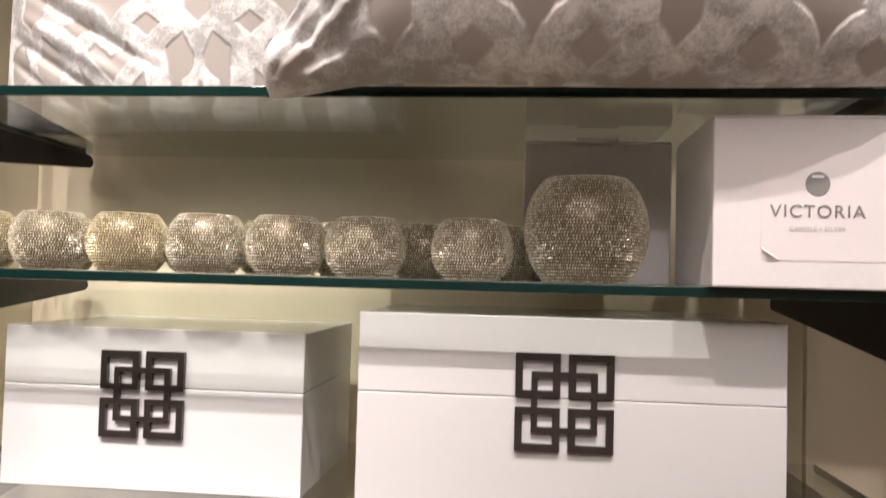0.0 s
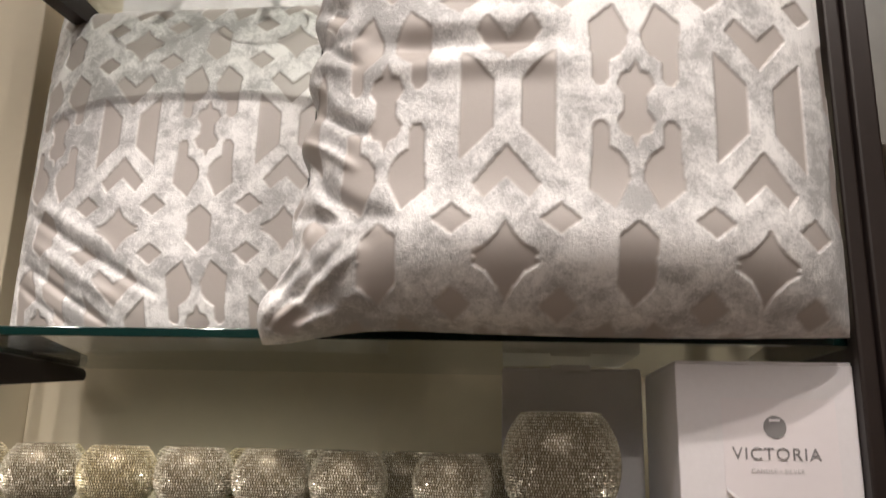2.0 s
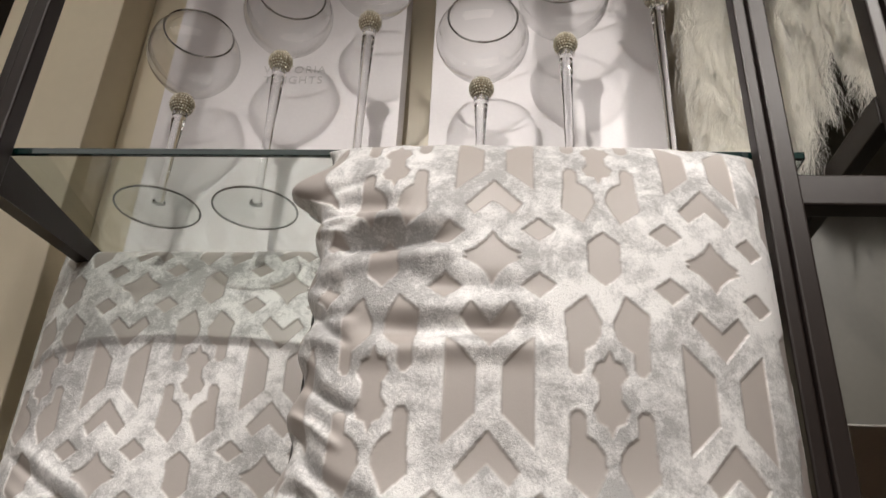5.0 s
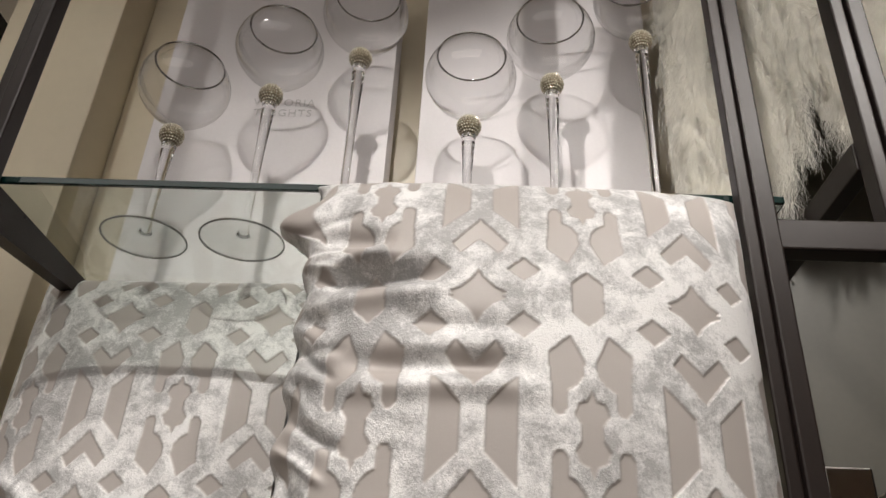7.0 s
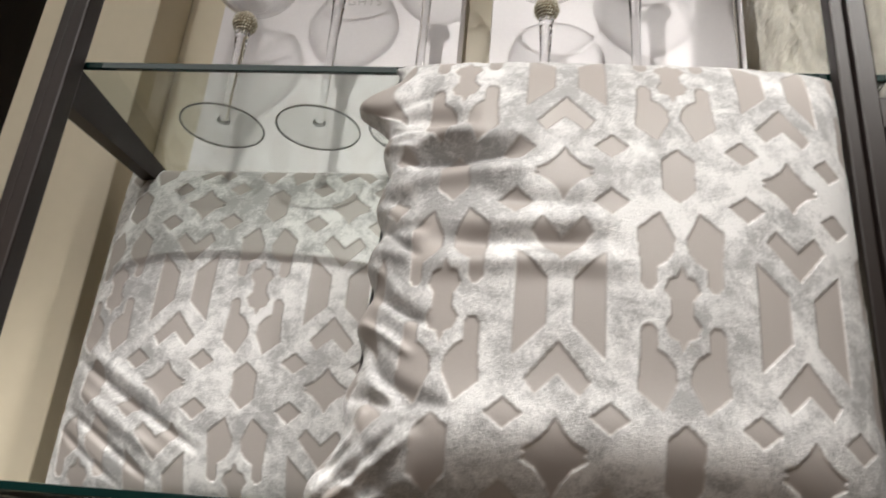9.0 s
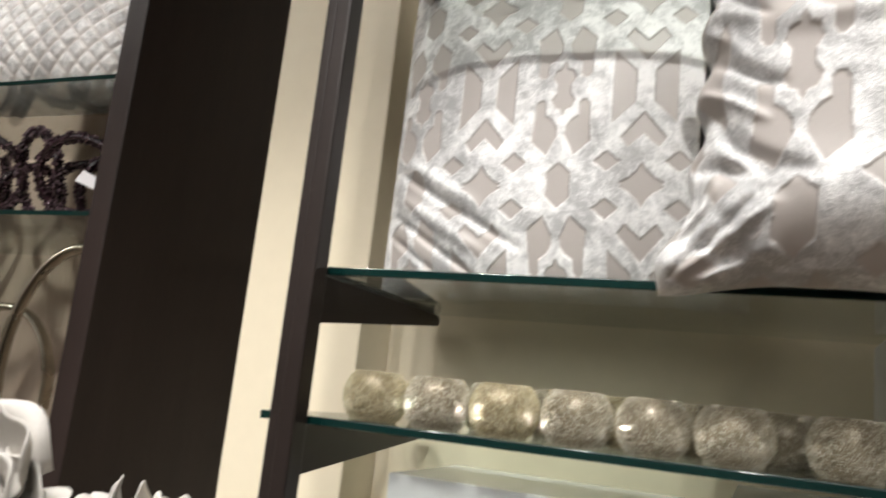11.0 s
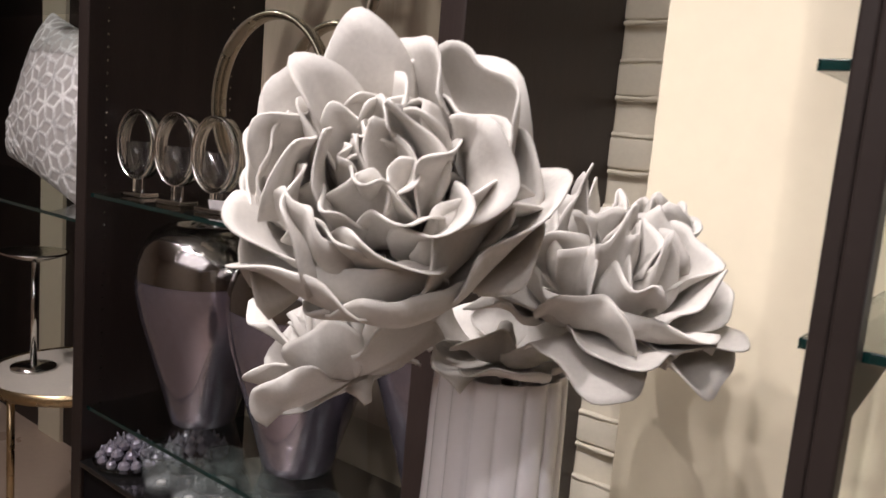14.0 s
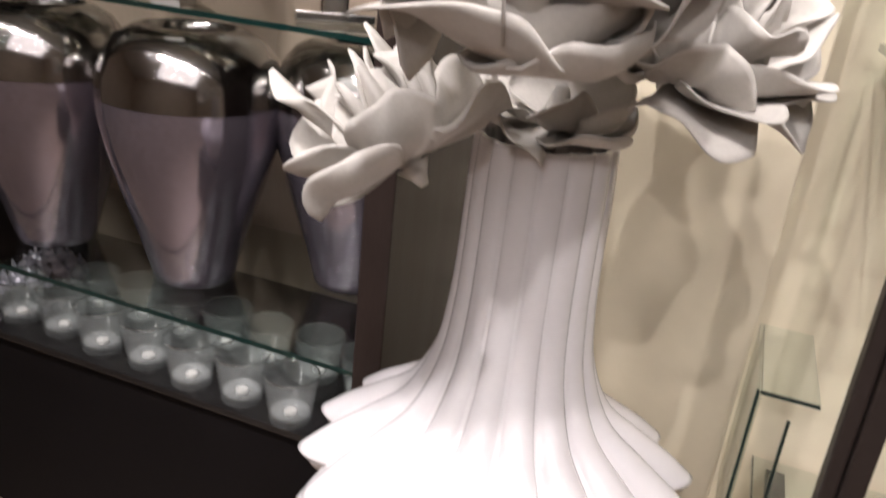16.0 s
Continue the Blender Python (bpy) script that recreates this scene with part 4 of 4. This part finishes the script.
for k in range(7):
    tealight_cup(-2.07 + 0.112 * k, 1.175 + 0.015 * (k % 2), 0.4715)


def ring_holder(x, y, z, rz):
    g = thing("loop_candle_holder", pose(x, y, z, 0, 0, rz), "clear glass oval loop candle holder on a rectangular foot", "candle holder", "loop candle holders")
    part("loop", hoop(0.062, 0.080, 0.006, 0.018, 48, 10), CRYSTAL, g, "", True, pose(0, 0, 0.132))
    part("loop_rim", hoop(0.069, 0.087, 0.0012, 0.0185, 48, 6), CHROME, g, "polished metal outer band", True, pose(0, 0, 0.132))
    part("cup", lathe([(0, 0), (0.034, 0), (0.034, 0.07), (0.031, 0.07), (0.031, 0.006), (0, 0.006)], 24), CLEAR, g, "", True, pose(0, 0, 0.068))
    part("stem", block((0.022, 0.022, 0.034), (0, 0, 0.028), 0.003), CRYSTAL, g)
    part("foot", block((0.085, 0.055, 0.0105), (0, 0, 0.00555), 0.002), CHROME, g, "polished metal foot")
    return g


for x in (-2.372, -2.20, -2.045):
    ring_holder(x, 1.10, CAB_Z["s2"] + 0.0005, 8)


def ring_sculpture(x, y, z, rx, rz, turn):
    g = thing("ring_sculpture", pose(x, y, z, 0, 0, turn), "tall champagne metal ring ornament on a block foot", "ornament", "ring ornaments")
    part("ring", hoop(rx, rz, 0.010, 0.032, 72, 12), CHAMPAGNE, g, "", True, pose(0, 0, rz + 0.045))
    part("neck", block((0.045, 0.04, 0.045), (0, 0, 0.030), 0.004), CHROME, g)
    part("foot", block((0.13, 0.075, 0.014), (0, 0, 0.0075), 0.002), CHROME, g)
    return g


ring_sculpture(-2.03, 1.24, CAB_Z["s2"] + 0.0005, 0.145, 0.21, 25)
ring_sculpture(-1.98, 1.39, CAB_Z["s2"] + 0.0005, 0.135, 0.21, 25)
ring_sculpture(-1.50, 1.16, CAB_Z["s2"] + 0.0005, 0.125, 0.27, 35)


DARK_PLUM = surface("dark_plum_glass", (0.03, 0.014, 0.02), 0.1, vary=0.3, bump=0.02, coat=0.6)


def bead_hoop(x, y, z, r, tilt, turn, seed):
    g = thing("beaded_hoop", pose(x, y, z + r * math.cos(radians(tilt)) + 0.022, tilt, 0, turn), "dark plum glass-beaded hoop on a glass shelf", "ornament", "beaded hoops")
    part("hoop", hoop(r, r, 0.010, 0.010, 40, 8), DARK_PLUM, g, "", True)
    bm = bmesh.new()
    rng = random.Random(seed)
    for k in range(520):
        a, b = rng.uniform(0, 6.283), rng.uniform(0, 6.283)
        c = Vector(((r + 0.012 * math.cos(b)) * math.cos(a), 0.012 * math.sin(b), (r + 0.012 * math.cos(b)) * math.sin(a)))
        made = bmesh.ops.create_icosphere(bm, subdivisions=1, radius=rng.uniform(0.0018, 0.0042), matrix=Matrix.Translation(c))
    tagged(part("glass_beads", bm, PLUM_BEADS, g, "glittering plum glass beads"), kind="stuff")
    return g


for k, (x, y, tilt, turn) in enumerate(((-2.36, 1.12, 12, 70), (-2.28, 1.15, 14, 62), (-2.12, 1.14, 18, 20), (-1.98, 1.2, 16, -30), (-1.83, 1.12, 20, 35), (-1.69, 1.16, 15, -18), (-1.52, 1.12, 18, 28), (-2.22, 1.33, 10, 55), (-2.04, 1.36, 12, -40), (-1.90, 1.32, 14, 80), (-1.75, 1.36, 12, 30), (-1.60, 1.33, 15, 65), (-1.46, 1.31, 10, -35))):
    bead_hoop(x, y, CAB_Z["s1"], 0.085 + 0.008 * (k % 3), tilt, turn, k)
tag = thing("price_tag", pose(-1.44, 1.075, 1.90, 70, 20, 30), "small white paper price tag", "tag")
part("card", block((0.045, 0.03, 0.0008), (0, 0, 0), 0.0), CARD, tag)


# ---- painted bricks beside the cabinet ----
rng = random.Random(21)
brick_mesh = []
for k in range(4):
    bm = block((0.210, 0.022, 0.0645), (0, 0, 0), 0.006, seg=3)
    for v in bm.verts:
        v.co += Vector((0, 0.0022 * noise.noise(v.co * 40 + Vector((k * 9, 0, 0))), 0.003 * noise.noise(Vector((v.co.x * 18, k * 5, v.co.z * 9)))))
    me = bpy.data.meshes.new("brick")
    bm.to_mesh(me)
    bm.free()
    me.materials.append(BRICK_PAINT)
    for p in me.polygons:
        p.use_smooth = True
    brick_mesh.append(me)
for row in range(42):
    for col in range(3):
        ob = new("brick", brick_mesh[rng.randrange(4)])
        ob.parent = wall_n
        ob.matrix_basis = pose(-1.19 + 0.222 * col + 0.111 * (row % 2), WALL_Y - 0.004 + rng.uniform(-0.002, 0.002), 0.04 + 0.0755 * row, rng.uniform(-1, 1), rng.uniform(-0.4, 0.4), 0)


verts, faces = [], []
for row in range(42):
    z0 = 0.078 + 0.0755 * row
    base = len(verts)
    for i in range(90):
        x = -1.29 + 0.007 * i
        r = 0.0055 + 0.0035 * noise.noise(Vector((x * 24, z0 * 9, 2)))
        sag = 0.004 * noise.noise(Vector((x * 15, z0 * 7, 5)))
        for k in range(6):
            a = math.pi * (0.5 + k / 5)
            verts.append((x, WALL_Y - 0.0125 + 1.3 * r * math.cos(a), z0 + sag + r * math.sin(a)))
    for i in range(89):
        for k in range(5):
            q = base + i * 6 + k
            faces.append((q, q + 6, q + 7, q + 1))
me = bpy.data.meshes.new("mortar")
me.from_pydata(verts, [], faces)
me.materials.append(BRICK_PAINT)
for p in me.polygons:
    p.use_smooth = True
bead = tagged(new("mortar", me), "squeezed-out painted mortar", kind="stuff")
bead.parent = wall_n

# ---- the next bay, with a long-haired fleece ----
# Upper board is the same cream in shade; the shade is put into its colour.
SHADED_CREAM = surface("shaded_cream_board", (0.075, 0.07, 0.056), 0.5, vary=0.08, scale=2, bump=0.05)
structure("side_lower_panel", span((0.4005, 1.14, 0), (1.6, 1.165, 1.745)), CREAM, "cream painted board below the dark shelf")
structure("side_backing_panel", span((0.4005, 1.14, 1.7455), (1.6, 1.165, 3.3)), SHADED_CREAM, "cream board of the neighbouring bay, its shade painted in as taupe")
ladder = thing("ladder_frame", pose(0, 0, 0), "dark brown metal ladder frame with a cross bar", "shelf frame")
part("upright", span((0.526, 0.722, 0), (0.546, 0.756, 3.2), 0.003), POST_WOOD, ladder)
part("upright", span((0.548, 0.716, 0), (0.572, 0.750, 3.2), 0.003), POST_WOOD, ladder)
part("cross_bar", span((0.3805, 0.717, 2.148), (0.5255, 0.748, 2.192), 0.003), POST_WOOD, ladder)
part("bracket", block((0.026, 0.40, 0.045), (0.536, 0.955, 2.32), 0.002), POST_WOOD, ladder)
part("shelf_board", span((0.398, 0.7565, 1.735), (1.2, 1.13, 1.76), 0.002), DARK_WOOD, ladder, "dark wooden shelf board")
for x, w, d, hgt in ((0.432, 0.055, 0.07, 0.135), (0.495, 0.05, 0.06, 0.11)):
    b = thing("silver_box", pose(x, 0.80, 1.7605), "small brushed silver box on a dark shelf", "box", "silver boxes")
    part("body", block((w, d, hgt), (0, 0, hgt / 2), 0.003), CHROME, b)


def fleece_edge(x):
    if x < 0.43:
        return 2.32
    if x > 0.60:
        return 2.50
    return 2.37 + 3.0 * max(0, abs(x - 0.485) - 0.02)


throw = thing("fleece_throw", pose(0, 0, 0), "long curly white sheepskin throw hanging from the rack", "throw")
bm = bmesh.new()
cols = [0.338 + 0.464 * i / 30 for i in range(31)]
front = []
for x in cols:
    for k in range(17):
        z = fleece_edge(x) + 0.05 + (3.05 - fleece_edge(x)) * k / 16
        front.append(bm.verts.new((x, 0.95 + 0.012 * noise.noise(Vector((x * 14, z * 5, 1))) + 0.01 * math.sin(9 * x), z)))
back = [bm.verts.new(v.co + Vector((0, 0.02, 0))) for v in front]
for i in range(30):
    for k in range(16):
        a, b, c, d = i * 17 + k, (i + 1) * 17 + k, (i + 1) * 17 + k + 1, i * 17 + k + 1
        bm.faces.new((front[a], front[b], front[c], front[d]))
        bm.faces.new((back[a], back[d], back[c], back[b]))
part("hide", bm, FLEECE, throw, "", True)
verts, faces = [], []
rng = random.Random(4)
for _ in range(2100):
    x = rng.uniform(0.338, 0.80)
    low = fleece_edge(x)
    z = low + 0.045 + 0.68 * rng.random() ** 1.15
    length, ph, amp, f = rng.uniform(0.06, 0.12), rng.uniform(0, 6.3), rng.uniform(0.0022, 0.0048), rng.uniform(170, 330)
    sway, stand, spread = rng.uniform(-0.35, 0.35), rng.uniform(0.010, 0.036), rng.uniform(0.010, 0.022)
    for _ in range(16):
        ox, oy, oz = rng.uniform(-1, 1) * spread, rng.uniform(-1, 1) * spread * 0.7, rng.uniform(-0.012, 0.012)
        own, w, reach = rng.uniform(-0.7, 0.7), rng.uniform(0.0003, 0.0008), length * rng.uniform(0.75, 1.15)
        for k in range(10):
            s = k / 9
            gather = 1 - 0.45 * math.sin(s * 1.6)
            turn = f * s * reach + ph + own
            px = x + ox * gather + sway * reach * s + amp * math.sin(turn) * (0.25 + s)
            py = 0.945 + oy * gather - stand * math.sin(min(1, s * 1.3) * 1.7) + amp * math.cos(turn) * (0.25 + s)
            pz = z + oz - reach * s * (0.65 + 0.35 * s)
            ww = w * (1 - 0.75 * s)
            verts += [(px - ww, py, pz), (px + ww, py + 0.5 * ww, pz)]
            if k:
                n = len(verts)
                faces.append((n - 4, n - 3, n - 1, n - 2))
me = bpy.data.meshes.new("fleece_locks")
me.from_pydata(verts, [], faces)
me.materials.append(WOOL)
locks = tagged(new("fleece_locks", me), "curly white wool locks", kind="stuff")
locks.parent = throw

# ---- the cabinet's back and the bay beyond it ----
BACK = surface("beige_back_board", (0.50, 0.395, 0.31), 0.28, vary=0.10, scale=1.2, fine=30, bump=0.03, stretch=(3, 1, 0.4))
part("back_board", span((CX0 + 0.002, WALL_Y - 0.014, 0.4715), (CX1 - 0.002, WALL_Y - 0.004, 3.19)), BACK, cab, "beige back board")
cab2 = thing("display_cabinet", pose(0, 0, 0), "tall espresso-stained display cabinet with dark back", "cabinet")
part("side_panel", span((-4.35, CY, 0), (-4.30, WALL_Y - 0.003, 3.2), 0.003), DARK_WOOD, cab2)
part("back_board", span((-4.299, WALL_Y - 0.014, 0.0), (CX0 - SIDE - 0.002, WALL_Y - 0.004, 3.19)), DARK_WOOD, cab2)
part("cream_strip", span((-3.82, WALL_Y - 0.03, 0.0), (-3.63, WALL_Y - 0.015, 3.19)), CREAM, cab2, "cream painted strip")
for z in (1.74, 1.106):
    shelf = thing("glass_shelf", pose(0, 0, z), "clear glass shelf inside the dark cabinet", "shelf", "cabinet glass shelves")
    part("pane", span((-4.296, CY + 0.014, -0.009), (CX0 - SIDE - 0.004, WALL_Y - 0.032, 0)), GLASS, shelf)
    part("front_edge", span((-4.296, CY + 0.012, -0.009), (CX0 - SIDE - 0.004, CY + 0.0138, 0)), GLASS_EDGE, shelf, "dark teal polished glass edge")
LATTICE_CLOTH = velvet_cloth("lattice_cloth", (0.42, 0.39, 0.37), (0.86, 0.84, 0.82))
# First colour paints the shade in the seams, second is the puffs.
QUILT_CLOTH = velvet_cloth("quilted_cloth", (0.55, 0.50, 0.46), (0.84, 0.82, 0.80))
pillow("lattice_pillow", pose(-2.985, 1.22, 1.385, -10, 13, 0), 0.54, 0.50, 0.20, "grey pillow with a raised white cube lattice, on a glass shelf", 0, 0, 0.092, 0.092, folds_back, n=160, square=0.35, group="", figure=lattice, cloth=LATTICE_CLOTH, relief=0.002)
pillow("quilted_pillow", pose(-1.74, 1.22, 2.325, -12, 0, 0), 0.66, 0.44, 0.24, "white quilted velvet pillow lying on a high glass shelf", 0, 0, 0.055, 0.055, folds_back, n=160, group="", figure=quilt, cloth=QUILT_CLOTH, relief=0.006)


def starburst(x, y, z, stem, reach, seed):
    burst = thing("starburst_ornament", pose(x, y, z), "silver wire starburst ornament on a glass shelf", "ornament", "starburst ornaments")
    part("stand", lathe([(0, 0), (0.05, 0), (0.05, 0.006), (0.006, 0.012), (0.004, stem), (0, stem)], 18), CHROME, burst, "", True)
    bm = bmesh.new()
    rng = random.Random(seed)
    for _ in range(110):
        d = Vector((rng.gauss(0, 1), rng.gauss(0, 1), rng.gauss(0, 1))).normalized()
        L = reach * rng.uniform(0.65, 1.0)
        if stem + L * d.z < 0.012:
            continue
        bmesh.ops.create_cone(bm, cap_ends=True, segments=5, radius1=0.0024, radius2=0.0008, depth=L, matrix=Matrix.Translation(Vector((0, 0, stem)) + d * L / 2) @ d.to_track_quat("Z", "Y").to_matrix().to_4x4())
    tagged(part("spikes", bm, CHROME, burst, "thin silver spikes"), kind="stuff")


starburst(-2.99, 1.14, 1.7405, 0.29, 0.13, 9)
starburst(-2.93, 1.20, 1.7405, 0.095, 0.12, 10)
table = thing("side_table", pose(-3.0, 1.27, 0), "round side table with pale top and gold rim", "table")
GOLD = surface("aged_gold", (0.55, 0.42, 0.25), 0.28, metal=1.0, vary=0.15, bump=0.02)
part("tabletop", lathe([(0, 0.50), (0.265, 0.50), (0.265, 0.525), (0, 0.525)], 48), surface("pale_stone", (0.62, 0.56, 0.49), 0.35, vary=0.08, scale=9, bump=0.02), table)
part("rim", lathe([(0.2655, 0.495), (0.272, 0.495), (0.272, 0.53), (0.2655, 0.53), (0.2655, 0.495)], 48), GOLD, table, "gold metal rim", True)
for a in (0.3, 2.4, 4.5):
    part("leg", lathe([(0, 0), (0.012, 0), (0.012, 0.4995), (0, 0.4995)], 12), GOLD, table, "gold metal leg", True, pose(0.2 * math.cos(a), 0.2 * math.sin(a), 0))
stand = thing("candle_stand", pose(-3.10, 1.17, 0.5255), "polished metal candle stand with a flat dish", "candle holder")
part("base", lathe([(0, 0), (0.07, 0), (0.07, 0.008), (0.012, 0.014), (0, 0.014)], 28), CHROME, stand, "", True)
part("pole", lathe([(0, 0.0142), (0.011, 0.0142), (0.009, 0.36), (0, 0.36)], 16), CHROME, stand, "", True)
part("dish", lathe([(0, 0.3602), (0.03, 0.3602), (0.10, 0.385), (0.104, 0.392), (0.095, 0.392), (0, 0.372)], 36), CHROME, stand, "", True)


# ---- glass drop dishes and price cards ----
def crystal_dish(x, y, z, rz):
    """A low oblong dish heaped with lavender glass drops, each with a pointed tip."""
    g = thing("crystal_dish", pose(x, y, z, 0, 0, rz), "lavender glass drop candle dish on the dark shelf", "candle holder")
    part("dish", lathe([(0, 0), (0.05, 0), (0.085, 0.010), (0.09, 0.018), (0.082, 0.016), (0.05, 0.008), (0, 0.008)], 32), CRYSTAL, g, "clear glass dish", True)
    rng = random.Random(21)
    for n, r, up in ((13, 0.075, 0.016), (9, 0.050, 0.036), (5, 0.026, 0.054), (1, 0.0, 0.066)):
        for k in range(n):
            a = 2 * math.pi * (k + rng.uniform(-0.1, 0.1)) / n
            q = rng.uniform(0.85, 1.15)
            bm = lathe([(0, -0.014 * q), (0.010 * q, -0.011 * q), (0.0155 * q, 0.0), (0.012 * q, 0.010 * q), (0.005 * q, 0.016 * q), (0.0032, 0.026 * q), (0, 0.031 * q)], 10)
            part("glass_drop", bm, DROP_GLASS, g, "", False, pose(r * math.cos(a), r * math.sin(a) * 0.9, up + 0.006, rng.uniform(-14, 14), rng.uniform(-14, 14), 0))
    return g


DROP_GLASS = surface("lavender_drop_glass", (0.44, 0.41, 0.49), 0.05, metal=0.6, vary=0.35, scale=30, bump=0.0, coat=0.5)
crystal_dish(-2.352, 1.085, 0.4715, 10)
crystal_dish(-2.275, 1.235, 0.4715, 70)
for x, y, z, rz in ((-2.03, 1.10, CAB_Z["s2"], 30), (-1.80, 1.10, CAB_Z["s2"], 25)):
    t = thing("price_card", pose(x, y, z + 0.0005, 0, 0, rz), "small folded white price card", "tag", "price cards")
    part("card", block((0.05, 0.0012, 0.03), (0, 0.004, 0.0155), 0.0), CARD, t, "", False, pose(0, 0, 0, 20, 0, 0))
# glass riser on the low shelf
riser = thing("glass_riser", pose(-0.70, 0.85, SHELF_Z["e"] + 0.0005), "clear rectangular glass riser on a glass shelf", "riser")
part("pane", span((-0.040, 0, 0), (-0.034, 0.2, 0.255)), GLASS, riser)
part("pane", span((-0.034, 0.001, 0.249), (0.030, 0.2, 0.255)), GLASS, riser)
part("edge", span((-0.041, -0.004, 0), (-0.037, -0.0005, 0.255)), GLASS_EDGE, riser, "dark green glass edge")
part("edge", span((-0.036, -0.004, 0.251), (0.030, -0.0005, 0.255)), GLASS_EDGE, riser, "dark green glass edge")
part("edge", span((0.0, -0.004, 0), (0.004, -0.0005, 0.225)), GLASS_EDGE, riser, "dark green glass edge")


# ---- ceiling spotlights ----
LENS, nodes, links, b = shader("lamp_lens")
b.inputs["Emission Color"].default_value = (1.0, 0.93, 0.85, 1)
b.inputs["Emission Strength"].default_value = 60.0


def spotlight(m):
    lamp = thing("ceiling_spotlight", m, "round white recessed ceiling spotlight, switched on", "lamp", "ceiling spotlights")
    part("housing", lathe([(0.045, 0.0), (0.062, 0.0), (0.062, 0.10), (0, 0.10), (0, 0.096), (0.045, 0.096), (0.045, 0.0)], 28), CEILING, lamp, "", True)
    part("lens", lathe([(0, 0.012), (0.040, 0.012), (0.040, 0.016), (0, 0.016)], 24), LENS, lamp, "glowing lens", True)


for x in (-2.6, -1.8, -1.0, -0.2, 0.6, 1.4):
    for y in (-1.5, -2.6, -3.7):
        spotlight(pose(x + 0.13 * ((x * 7 + y) % 1), y, 3.497))
# one fixture per spot, the added fill spots included
for eye, target, watts, cone in SPOTS:
    spotlight(pose(eye[0], eye[1], 3.475))
